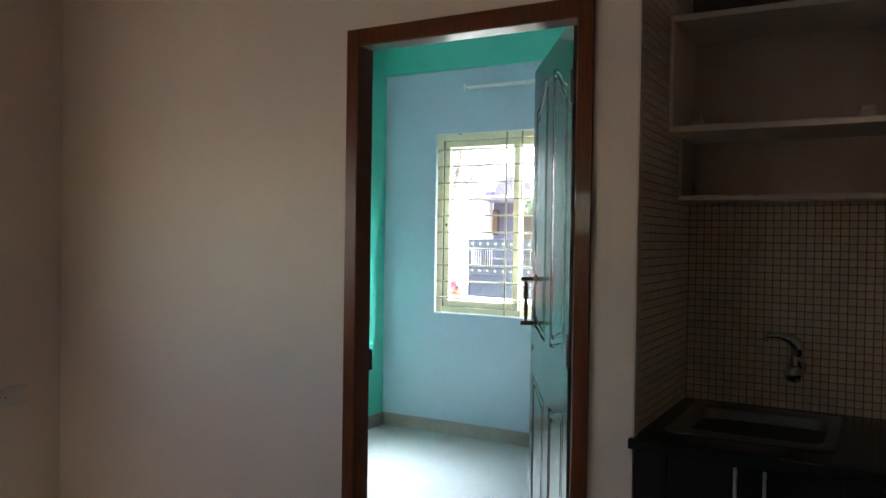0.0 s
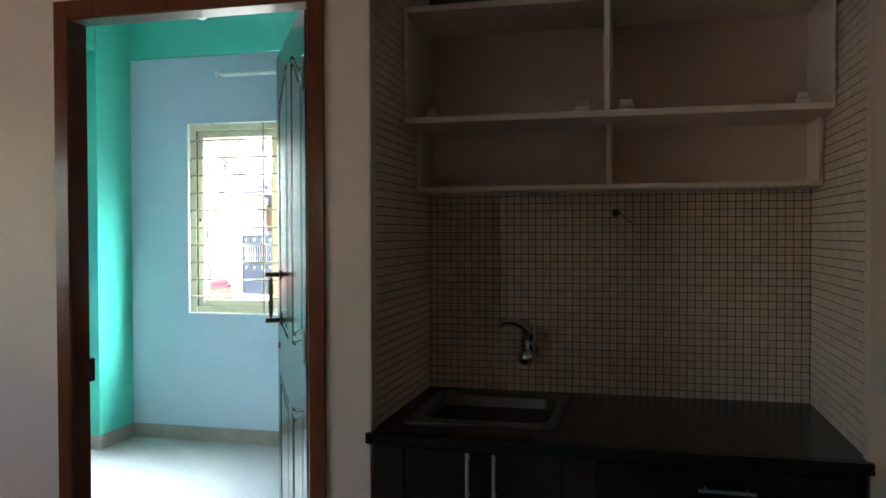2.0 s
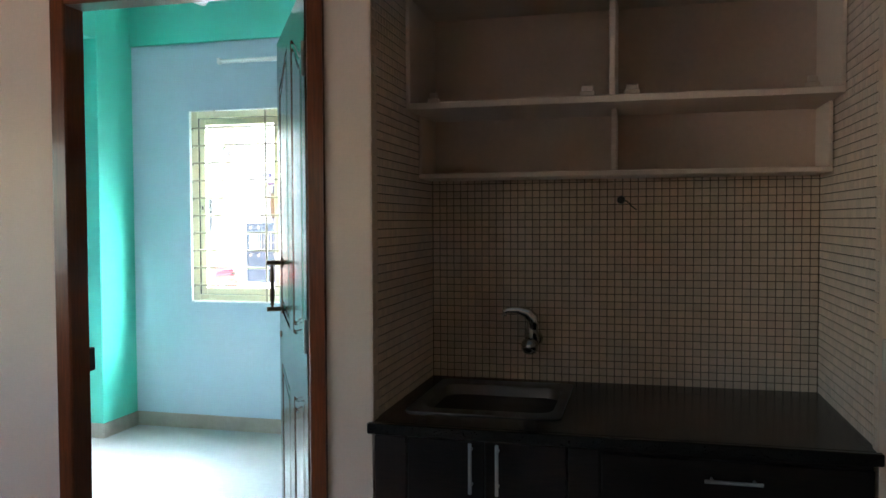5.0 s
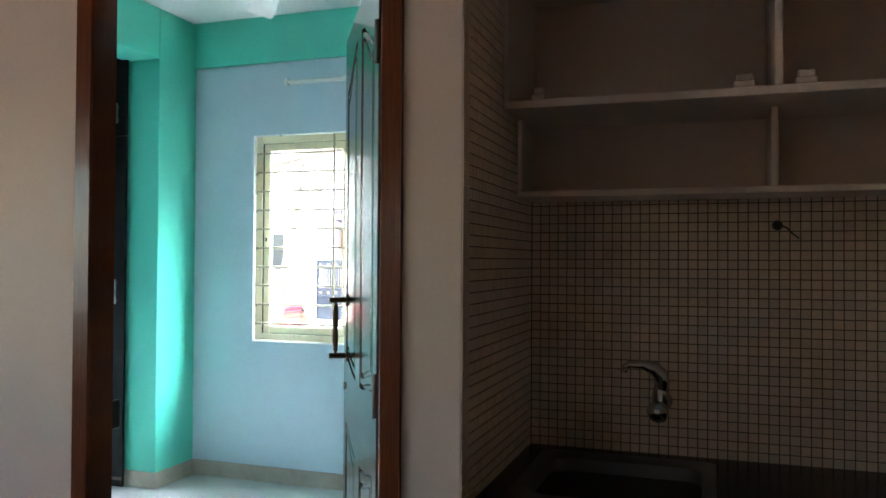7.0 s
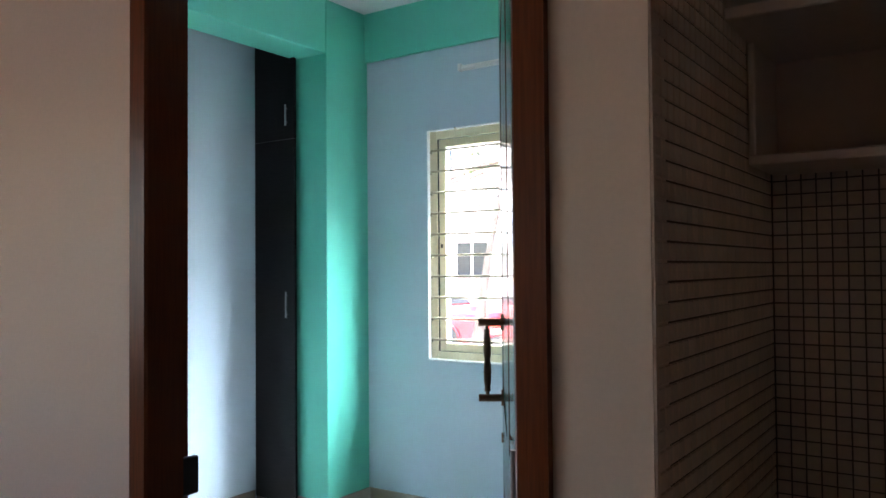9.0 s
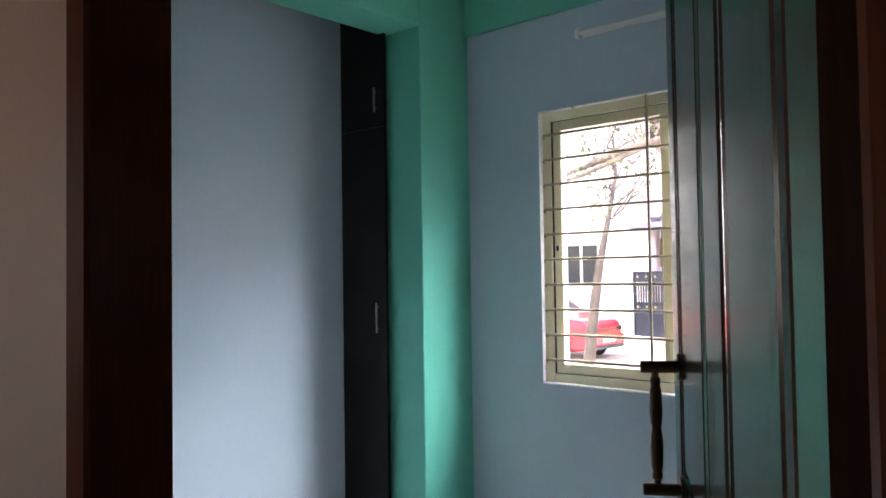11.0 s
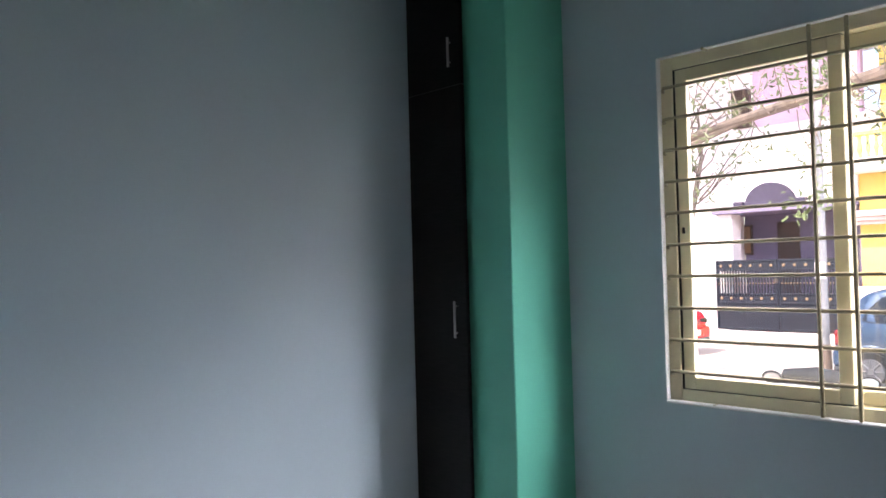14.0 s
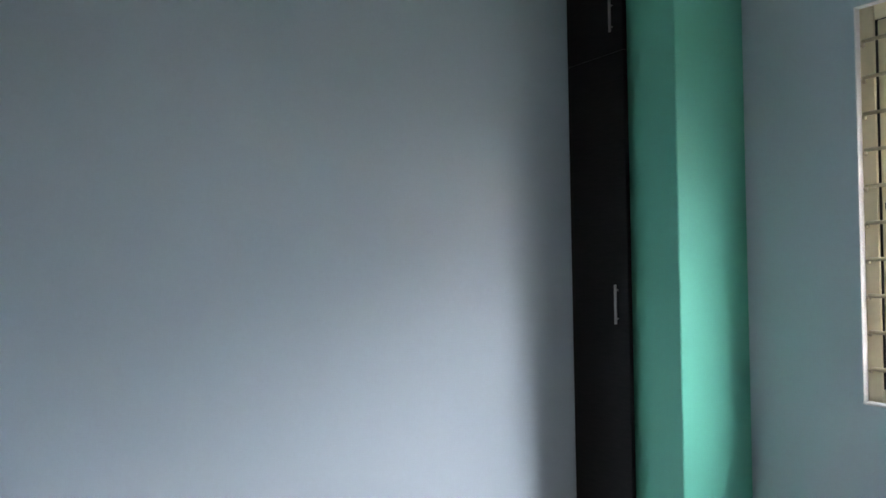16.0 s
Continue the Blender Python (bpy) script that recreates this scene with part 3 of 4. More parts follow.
loft(bm, [[(r * math.cos(k * math.tau / 24), r * math.sin(k * math.tau / 24), z) for k in range(24)] for r, z in
          ((0.03, -0.16), (0.085, -0.185), (0.105, -0.22), (0.105, -0.26), (0.08, -0.29), (0.03, -0.305))])
part("motor", bm, PLASTIC, fan, "", True)
tip = math.atan2(1.905 - FY, -0.69 - FX)
for k in range(3):
    a = tip + k * math.tau / 3
    ca, sa = math.cos(a), math.sin(a)
    bm = B()
    rings = []
    for r, w in ((0.17, 0.052), (0.30, 0.060), (0.45, 0.066), (0.54, 0.064), (0.565, 0.05)):
        ring = []
        for u, dz in ((-w, -0.012), (w, 0.012), (w, 0.016), (-w, -0.008)):
            ring.append((r * ca - u * sa, r * sa + u * ca, -0.25 + dz))
        rings.append(ring)
    loft(bm, rings)
    part("blade", bm, PLASTIC, fan)
    bm = B()
    rod(bm, (0.09 * ca, 0.09 * sa, -0.245), (0.22 * ca, 0.22 * sa, -0.244), 0.012, 0.016, seg=8)
    part("blade_arm", bm, PLASTIC, fan)

# ---- street outside the window ----
G = -0.5
STREET = material("dusty_concrete_street", (0.42, 0.375, 0.33), 0.85, grain=0.15, scale=12, stain=0.2, stain_scale=0.5, bump=0.004)
PINKWHITE = material("pale_pink_plaster", (0.80, 0.73, 0.73), 0.75, grain=0.05, scale=20, stain=0.1, stain_scale=0.7, bump=0.001)
# lilac with the porch's shade put into the colour
LILAC = material("shaded_lilac_plaster", (0.19, 0.155, 0.235), 0.75, grain=0.05, scale=20, stain=0.1, stain_scale=0.8, bump=0.001)
PINK = material("mauve_pink_plaster", (0.62, 0.42, 0.56), 0.75, grain=0.05, scale=20, stain=0.1, stain_scale=0.8)
YELLOW = material("bright_yellow_plaster", (0.74, 0.52, 0.13), 0.7, grain=0.04, scale=20, stain=0.1, stain_scale=0.8, bump=0.001)
LEDGE = material("rose_white_moulding", (0.70, 0.52, 0.50), 0.7, grain=0.05, scale=20, stain=0.1, stain_scale=1)
# much darker lilac: the shade on the arch is put into the colour
PURPLE = material("shaded_purple_plaster", (0.042, 0.032, 0.058), 0.75, grain=0.06, scale=20, stain=0.12, stain_scale=1.5)
GATEBLUE = material("navy_painted_steel", (0.009, 0.011, 0.020), 0.45, grain=0.15, scale=30, stain=0.15, stain_scale=2)
GOLD = material("gold_painted_flower", (0.40, 0.28, 0.16), 0.5, metal=0.5, grain=0.1, scale=60)
DARKWOOD = material("dark_brown_timber", (0.07, 0.04, 0.03), 0.6, grain=0.3, scale=10, stretch=(8, 8, 1))
TAN = material("tan_timber_shutter", (0.30, 0.17, 0.09), 0.6, grain=0.2, scale=10, stretch=(8, 8, 1))
DARKGLASS = material("dark_window_glass", (0.012, 0.015, 0.02), 0.03, spec=0.35)
CARBLUE = material("metallic_blue_car_paint", (0.021, 0.047, 0.092), 0.32, metal=0.35, coat=0.5, grain=0.03, scale=200)
CARRED = material("red_car_paint", (0.55, 0.02, 0.03), 0.25, coat=0.8, grain=0.03, scale=200)
CARTRIM = material("dark_grey_bumper_plastic", (0.05, 0.05, 0.055), 0.5, grain=0.1, scale=80)
TAILRED = material("red_lamp_lens", (0.16, 0.008, 0.010), 0.12, coat=0.6)
BARK = material("grey_brown_bark", (0.17, 0.127, 0.102), 0.9, grain=0.35, scale=18, stain=0.2, stain_scale=3, bump=0.006, stretch=(1, 1, 0.4))
TRUNK = material("dark_brown_bark", (0.085, 0.064, 0.052), 0.9, grain=0.35, scale=18, stain=0.2, stain_scale=3, bump=0.006, stretch=(1, 1, 0.4))
LEAF = material("olive_green_leaf", (0.13, 0.16, 0.07), 0.55, grain=0.1, scale=30, vary=0.45, island=True)
_ln = LEAF.node_tree
_tr, _mx = _ln.nodes.new("ShaderNodeBsdfTranslucent"), _ln.nodes.new("ShaderNodeMixShader")
_pb = _ln.nodes["Principled BSDF"]
_ln.links.new(_pb.inputs["Base Color"].links[0].from_socket, _tr.inputs["Color"])
_mx.inputs[0].default_value = 0.3
_ln.links.new(_pb.outputs[0], _mx.inputs[1])
_ln.links.new(_tr.outputs[0], _mx.inputs[2])
_ln.links.new(_mx.outputs[0], _ln.nodes["Material Output"].inputs["Surface"])
CONCRETE = material("weathered_concrete_pole", (0.17, 0.17, 0.175), 0.85, grain=0.15, scale=20, stain=0.15, stain_scale=2)
SILVER = material("silver_bike_paint", (0.11, 0.115, 0.125), 0.3, metal=0.6, coat=0.4)

bm = B()
box(bm, -400, 400, 2.9, 600, G - 0.3, G)
box(bm, -400, -2.3, -400, 2.9, G - 0.3, G)
box(bm, -2.3, 400, -400, -4.36, G - 0.3, G)
box(bm, 3.56, 400, -4.36, 2.9, G - 0.3, G)
solid("ground", bm, STREET, "dusty pale concrete street and open ground", "ground", "structure")
bm = B()
box(bm, -2.29, 3.55, -4.35, 2.875, G, -0.121)
solid("plinth", bm, CREAM, "plastered plinth under the rooms", "plinth", "structure")


def simple_window(parent, x0, x1, z0, z1, y, panes, frame_mat, w=0.07):
    """A framed window with single panes on a facade that faces -y."""
    bm = B()
    box(bm, x0, x1, y - 0.03, y - 0.001, z0, z0 + w)
    box(bm, x0, x1, y - 0.03, y - 0.001, z1 - w, z1)
    for i in range(panes + 1):
        x = x0 + (x1 - x0 - w) * i / panes
        box(bm, x, x + w, y - 0.032, y - 0.001, z0 + w, z1 - w)
    f = part("window", bm, frame_mat, parent)
    step = (x1 - x0 - w) / panes
    for i in range(panes):
        bm = B()
        box(bm, x0 + w + step * i, x0 + step * (i + 1), y - 0.015, y - 0.002, z0 + w, z1 - w)
        part("pane", bm, DARKGLASS, f)
    return f


# lilac house with a porch
lh = thing("lilac_house", (-10, 18.7, G), "pale lilac two-storey house with a shaded porch behind a gate", "house")
lh.matrix_world = Matrix()
PX0, FY = -9.35, 18.75
for nm, mat, a in (("front_wall", PINKWHITE, (-14.2, PX0, FY, 20.3, G, 2.66)), ("front_wall", PINKWHITE, (-14.2, -10.1, FY, 20.499, 2.661, 7.2)),
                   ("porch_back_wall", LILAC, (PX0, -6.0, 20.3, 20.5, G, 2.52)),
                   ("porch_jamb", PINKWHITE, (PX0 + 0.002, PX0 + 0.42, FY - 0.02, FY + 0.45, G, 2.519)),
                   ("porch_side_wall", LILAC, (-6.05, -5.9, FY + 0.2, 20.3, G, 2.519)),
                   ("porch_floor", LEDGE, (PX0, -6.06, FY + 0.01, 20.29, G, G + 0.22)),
                   # slab front takes the darkened porch lilac, as if in shade
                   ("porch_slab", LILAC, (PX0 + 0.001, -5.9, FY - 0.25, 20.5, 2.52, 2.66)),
                   ("upper_wall", PINKWHITE, (-10.1, -9.10, 20.5, 20.7, 2.663, 7.2)),
                   ("upper_wall", PINK, (-9.098, -6.4, 20.52, 20.72, 4.9, 7.2)),
                   ("upper_wall", PINKWHITE, (-9.098, -5.9, 20.5, 20.7, 2.663, 4.898)),
                   ("roof", PINKWHITE, (-14.3, -5.9, 18.6, 24, 7.2, 7.4))):
    bm = B()
    box(bm, *a, 0.01)
    part(nm, bm, mat, lh)
bm = B()
arc = [(-7.93 + 0.62 * math.cos(math.pi * i / 20), 2.661 + 0.56 * math.sin(math.pi * i / 20)) for i in range(21)]
prism(bm, arc, FY - 0.10, FY + 0.02, "y")
arch = part("arch_panel", bm, PURPLE, lh, "semicircular panel over the porch, purple darkened for shade")
for k in range(7):
    a = math.pi * (k + 0.5) / 7
    bm = B()
    rod(bm, (-7.93, FY - 0.105, 2.67), (-7.93 + 0.6 * math.cos(a), FY - 0.105, 2.665 + 0.54 * math.sin(a)), 0.005, seg=6)
    part("ray_bar", bm, LILAC, arch)
for x in (-8.72, -7.22):
    bm = B()
    box(bm, x - 0.09, x + 0.15, FY - 0.16, FY + 0.03, 2.661, 2.80, 0.02)
    part("parapet_block", bm, PURPLE, lh)
bm = B()
box(bm, -9.55, -9.13, 20.25, 20.298, 1.50, 2.30, 0.01)
w = part("window", bm, DARKWOOD, lh, "brown timber window")
bm = B()
box(bm, -9.50, -9.18, 20.235, 20.249, 1.55, 2.25, 0.005)
part("shutter", bm, TAN, w)
bm = B()
box(bm, -8.47, -7.90, 20.255, 20.298, G + 0.22, 2.32, 0.01)
part("door", bm, DARKWOOD, lh, "dark timber front door")
bm = B()
for i in range(9):
    x = -9.62 + i * 0.056
    box(bm, x, x + 0.042, 20.32, 20.48 + 0.02 * (i % 2), 4.92, 5.95, 0.004)
part("louvre_awning", bm, DARKWOOD, lh, "weathered brown slatted shade")
for i, (x, wd) in enumerate(((-9.28, 0.07), (-9.19, 0.07), (-9.07, 0.08))):
    bm = B()
    box(bm, x, x + wd, FY - 0.026, FY - 0.0205, 1.86, 1.97, 0.002)
    part("number_mark", bm, LEDGE, lh)
simple_window(lh, -13.4, -12.0, 1.0, 2.2, FY, 2, LEDGE)
simple_window(lh, -11.6, -10.4, 1.0, 2.2, FY, 2, LEDGE)
simple_window(lh, -13.2, -11.6, 4.2, 5.6, FY, 3, LEDGE)

gate = thing("steel_gate", (-9.27, 18.5, G), "navy blue double steel gate with gold flowers", "gate")
gate.matrix_world = Matrix()
GX0, GXM, GX1, GZ0, GZ1, GY = -9.27, -7.72, -6.15, -0.33, 1.37, 18.5
for a, b in ((GX0, GXM - 0.01), (GXM + 0.01, GX1)):
    bm = B()
    for q in ((a, a + 0.05, GZ0, GZ1), (b - 0.05, b, GZ0, GZ1), (a + 0.05, b - 0.05, GZ1 - 0.05, GZ1), (a + 0.05, b - 0.05, 1.10, 1.14),
              (a + 0.05, b - 0.05, 0.52, 0.56), (a + 0.05, b - 0.05, 0.30, 0.35), (a + 0.05, b - 0.05, GZ0, GZ0 + 0.06)):
        box(bm, q[0], q[1], GY - 0.025, GY + 0.025, q[2], q[3], 0.004)
    lf = part("gate_leaf", bm, GATEBLUE, gate)
    bm = B()
    box(bm, a + 0.05, b - 0.05, GY - 0.004, GY + 0.004, GZ0 + 0.06, 0.30)
    part("lower_panel", bm, GATEBLUE, lf)
    n = 20
    for i in range(n):
        x = a + 0.05 + (b - a - 0.1) * (i + 0.5) / n
        bm = B()
        box(bm, x - 0.019, x + 0.019, GY - 0.012, GY + 0.012, 0.56, 1.10)
        part("bar", bm, GATEBLUE, lf)
        bm = B()
        bmesh.ops.create_uvsphere(bm, u_segments=6, v_segments=4, radius=0.018, matrix=Matrix.Translation((x, GY - 0.022, 0.80)))
        part("stud", bm, GOLD, lf, "gold stud")
    bm = B()
    box(bm, a + 0.05, b - 0.05, GY - 0.006, GY + 0.006, 1.14, GZ1 - 0.05)
    box(bm, a + 0.05, b - 0.05, GY - 0.006, GY + 0.006, 0.35, 0.52)
    part("flower_band", bm, GATEBLUE, lf)
    for i in range(6):
        x = a + 0.14 + (b - a - 0.28) * i / 5
        for z in (1.23, 0.435):
            bm = B()
            for k in range(5):
                t = k * math.tau / 5
                bmesh.ops.create_uvsphere(bm, u_segments=6, v_segments=4, radius=0.016,
                                          matrix=Matrix.Translation((x + 0.021 * math.cos(t), GY - 0.022, z + 0.021 * math.sin(t))))
            part("flower", bm, GOLD, lf, "gold flower")
bm = B()
rod(bm, (GXM, GY - 0.04, GZ0 - 0.12), (GXM, GY - 0.04, 0.3), 0.014, seg=8)
part("drop_bolt", bm, GATEBLUE, gate)
bm = B()
rod(bm, (GXM - 0.03, GY - 0.03, 0.86), (GXM - 0.03, GY - 0.05, 0.86), 0.06, seg=16)
part("latch_boss", bm, STEEL, gate)
bm = B()
box(bm, -9.5, -6.0, 18.42, 18.74, G, -0.36, 0.01)
solid("gate_threshold", bm, PINKWHITE, "pale concrete threshold under the gate", "threshold", "structure")

# yellow house
yh = thing("yellow_house", (-2, 18.5, G), "bright yellow two-storey house with a balcony and ledges", "house")
yh.matrix_world = Matrix()
for nm, mat, a in (("front_wall", YELLOW, (-5.898, 6.0, 18.6, 18.8, G, 3.2)), ("side_pier", PINKWHITE, (-6.2, -5.9, 18.5, 18.8, 2.67, 7.0)),
                   ("upper_wall", YELLOW, (-5.898, 6.0, 20.2, 20.4, 3.2, 7.0)), ("balcony_slab", PINKWHITE, (-6.2, 6.0, 17.9, 20.2, 3.2, 3.30)),
                   ("balcony_band", PINKWHITE, (-6.2, 6.0, 17.88, 18.0, 3.30, 3.46)), ("hand_rail", YELLOW, (-6.2, 6.0, 17.86, 18.02, 3.94, 4.03)),
                   ("window_ledge", LEDGE, (-6.05, 6.0, 18.1, 18.6, 2.24, 2.36)), ("window_ledge", LEDGE, (-5.99, 6.0, 18.2, 18.6, 2.15, 2.235)), ("window_ledge", LEDGE, (-5.93, 6.0, 18.3, 18.6, 2.07, 2.145)),
                   ("roof", LEDGE, (-6.2, 6.2, 19.8, 24, 7.0, 7.2))):
    bm = B()
    box(bm, *a, 0.01)
    part(nm, bm, mat, yh)
for i in range(40):
    x = -6.1 + i * 0.16
    bm = B()
    loft(bm, [[(x + r * math.cos(k * math.tau / 8), 17.94 + r * math.sin(k * math.tau / 8), z) for k in range(8)] for r, z in
              ((0.045, 3.46), (0.03, 3.54), (0.058, 3.66), (0.033, 3.82), (0.045, 3.94))])
    part("baluster", bm, YELLOW, yh)
for wx0 in (-4.85, -2.0):
    wf = simple_window(yh, wx0, wx0 + 1.6, 0.83, 1.98, 18.6, 3, PINKWHITE, 0.12)
    bm = B()
    box(bm, wx0 + 0.005, wx0 + 1.595, 18.565, 18.599, 1.50, 1.59)
    part("transom", bm, PINKWHITE, wf)
    for i in range(13):
        z = 0.97 + i * 0.077
        if 1.44 < z < 1.62:
            continue
        bm = B()
        prism(bm, [(18.572, z), (18.578, z - 0.004), (18.590, z + 0.052), (18.584, z + 0.056)], wx0 + 0.10, wx0 + 1.5, "x")
        part("louvre", bm, CARTRIM, wf)
simple_window(yh, -4.6, -3.2, 4.4, 6.0, 20.2, 2, DARKWOOD, 0.1)
bm = B()
box(bm, -5.9, 6.0, 17.75, 17.9, G, 0.66, 0.01)
box(bm, -5.9, 6.0, 17.70, 17.95, 0.66, 0.74, 0.01)
solid("compound_wall", bm, PINKWHITE, "low whitewashed compound wall with a coping", "wall", "structure")
gp = thing("gate_post", (-5.88, 17.7, G), "short round-topped yellow gate post", "post")
bm = B()
loft(bm, [[(r * math.cos(k * math.tau / 20), r * math.sin(k * math.tau / 20), z) for k in range(20)] for r, z in ((0.20, 0), (0.20, 1.72), (0.21, 1.74), (0.21, 1.80), (0.16, 1.84))])
part("shaft", bm, YELLOW, gp, "", True)

# pale house further along
ph = thing("pale_house", (-19, 18.7, G), "pale rose plastered house further along the street", "house")
ph.matrix_world = Matrix()
bm = B()
box(bm, -26, -14.25, 18.9, 24, G, 6.4)
part("wall", bm, PINKWHITE, ph)
bm = B()
box(bm, -26.2, -14.22, 18.6, 24.2, 6.4, 6.6)
part("roof", bm, LEDGE, ph)
for x in (-25, -22.2, -19.4, -16.6):
    for z in (0.8, 3.9):
        simple_window(ph, x, x + 1.6, z, z + 1.3, 18.9, 3, LEDGE, 0.1)

# street pole
pole = thing("street_pole", (-4.42, 12.55, G), "weathered grey concrete street pole with a paper notice", "pole")
bm = B()
rod(bm, (0, 0, 0), (0, 0, 7.5), 0.075, 0.055, seg=16)
part("shaft", bm, CONCRETE, pole, "", True)
bm = B()
rod(bm, (0, 0, 0), (0, 0, 0.55), 0.10, 0.082, seg=16)
part("collar", bm, BARK, pole, "", True)
bm = B()
box(bm, -0.08, 0.075, -0.085, -0.074, 1.55, 1.80, 0.002)
part("notice", bm, PINKWHITE, pole, "torn pale paper notice")


# ---- cars ----
def between(table, x):
    """The value at x in a table of (x, value) rows."""
    for (x0, v0), (x1, v1) in zip(table, table[1:]):
        if x <= x1:
            return v0 + (v1 - v0) * max(0.0, (x - x0) / (x1 - x0))
    return table[-1][1]


CAR_TOP = ((0.0, 0.74), (0.03, 0.88), (0.10, 1.02), (0.25, 1.21), (0.42, 1.355), (0.60, 1.425), (0.85, 1.465), (1.2, 1.485), (1.6, 1.475), (1.9, 1.43), (2.15, 1.34), (2.45, 1.16),
           (2.72, 0.985), (2.85, 0.95), (3.2, 0.905), (3.42, 0.86), (3.58, 0.77), (3.65, 0.66), (3.68, 0.52))
CAR_LOW = ((0.0, 0.40), (0.08, 0.27), (0.3, 0.22), (3.3, 0.20), (3.55, 0.24), (3.68, 0.36))
CAR_HALF = ((0.0, 0.66), (0.06, 0.73), (0.2, 0.785), (0.5, 0.81), (2.9, 0.81), (3.3, 0.77), (3.55, 0.70), (3.68, 0.58))
CAR_BELT, CAR_LEAN = 0.93, 0.30


def car(name, at, paint, label, flip=False):
    """A small hatchback along x, its rear at x = 0 and its front towards +x; y = 0 is its near side."""
    c = thing(name, at, label, "car", group="parked cars", rz=180 if flip else 0)
    W = 1.62
    rings = []
    for i in range(47):
        x = 3.68 * i / 46
        zt, zb, w = between(CAR_TOP, x), between(CAR_LOW, x), between(CAR_HALF, x)
        bz = min(CAR_BELT, zt - 0.03)
        h = zt - bz
        mid = zb + (bz - zb) * 0.56
        half = [(w - 0.10, zb), (w - 0.025, zb + 0.05), (w - 0.018, mid - 0.05), (w, mid), (w - 0.004, bz - 0.04), (w - 0.015, bz),
                (w - 0.015 - CAR_LEAN * h * 0.84, bz + 0.84 * h), (w - 0.05 - CAR_LEAN * h, bz + 0.95 * h), (w * 0.5, bz + 0.99 * h)]
        rings.append([(x, W / 2 - y, z) for y, z in half] + [(x, W / 2, zt)] + [(x, W / 2 + y, z) for y, z in half[::-1]])
    bm = B()
    loft(bm, rings)
    part("body", bm, paint, c, "", True)

    def on_side(u, z, near, out=0.004):
        """A point of the leaning side above the belt, a little proud of it."""
        y = W / 2 - (between(CAR_HALF, u) - 0.015 - CAR_LEAN * (z - CAR_BELT) + out)
        return (u, y if near else W - y, z)
    for near in (True, False):
        s = -1 if near else 1
        for outline in ([(0.40, 0.985), (0.50, 0.955), (0.762, 0.945), (0.762, 1.345), (0.66, 1.31), (0.50, 1.16)],
                        [(0.77, 0.945), (1.48, 0.94), (1.48, 1.37), (1.1, 1.375), (0.77, 1.345)],
                        [(1.60, 0.94), (2.52, 0.955), (2.50, 0.985), (2.18, 1.21), (1.95, 1.335), (1.60, 1.37)]):
            bm = B()
            loft(bm, [[on_side(u, z, near) for u, z in outline], [on_side(u, z, near, -0.02) for u, z in outline]])
            part("side_window", bm, DARKGLASS, c, "dark reflecting glass")
        y = 0.0 if near else W
        for x in (0.99, 1.83):
            bm = B()
            box(bm, x - 0.02, x + 0.20, min(y, y + s * 0.006), max(y, y + s * 0.006), 0.755, 0.835, 0.003)
            cup = part("door_handle", bm, CARTRIM, c, "dark recessed door handle")
            bm = B()
            box(bm, x, x + 0.17, min(y + s * 0.006, y + s * 0.026), max(y + s * 0.006, y + s * 0.026), 0.785, 0.815, 0.008, 2)
            part("grip", bm, paint, cup)
        for x in (0.80, 1.54, 2.52):
            bm = B()
            rod(bm, (x, y + s * 0.0005, 0.36), (x, y + s * 0.0005, 0.90), 0.004, seg=6)
            part("door_gap", bm, CARTRIM, c)
        bm = B()
        box(bm, 0.84, 2.44, min(y - s * 0.03, y + s * 0.004), max(y - s * 0.03, y + s * 0.004), 0.21, 0.30, 0.008)
        part("side_skirt", bm, CARTRIM, c)
        bm = B()
        box(bm, 0.012, 0.12, min(y - s * 0.22, y - s * 0.075), max(y - s * 0.22, y - s * 0.075), 0.62, 0.84, 0.03, 3)
        part("tail_light", bm, TAILRED, c, "red tail light")
        bm = B()
        box(bm, 3.40, 3.645, min(y - s * 0.40, y - s * 0.14), max(y - s * 0.40, y - s * 0.14), 0.59, 0.70, 0.03, 3)
        part("headlight", bm, DARKGLASS, c, "clear headlight")
        bm = B()
        bmesh.ops.create_uvsphere(bm, u_segments=12, v_segments=8, radius=0.5, matrix=Matrix.Translation((2.42, y + s * 0.07, 1.0)) @ Matrix.Diagonal((0.10, 0.16, 0.11, 1)))
        part("wing_mirror", bm, CARTRIM, c, "", True)
        for wx in (0.52, 2.86):
            # solid black disc in place of the arch's shaded hollow
            bm = B()
            rod(bm, (wx, y - s * 0.08, 0.285), (wx, y + s * 0.003, 0.285), 0.335, seg=32)
            part("wheel_arch", bm, RUBBER, c, "black disc standing in for the shaded wheel arch")
            bm = B()
            tube(bm, [(wx + 0.345 * math.cos(t), y - s * 0.002, 0.285 + 0.345 * math.sin(t)) for t in [math.pi * (k / 16) for k in range(17)]], 0.018, 8)
            part("arch_lip", bm, paint, c, "", True)
            yy = y - s * 0.066
            wl = B()
            loft(wl, [[(wx + q * math.cos(k * math.tau / 28), yy + d, 0.28 + q * math.sin(k * math.tau / 28)) for k in range(28)] for q, d in
                      ((0.19, -0.083), (0.265, -0.08), (0.28, -0.05), (0.28, 0.05), (0.265, 0.08), (0.19, 0.083))])
            wheel = part("wheel", wl, RUBBER, c, "", True)
            rim = B()
            o = yy + s * 0.084
            rod(rim, (wx, o - s * 0.02, 0.28), (wx, o + s * 0.006, 0.28), 0.19, 0.175, seg=24)
            for k in range(8):
                t = k * math.tau / 8
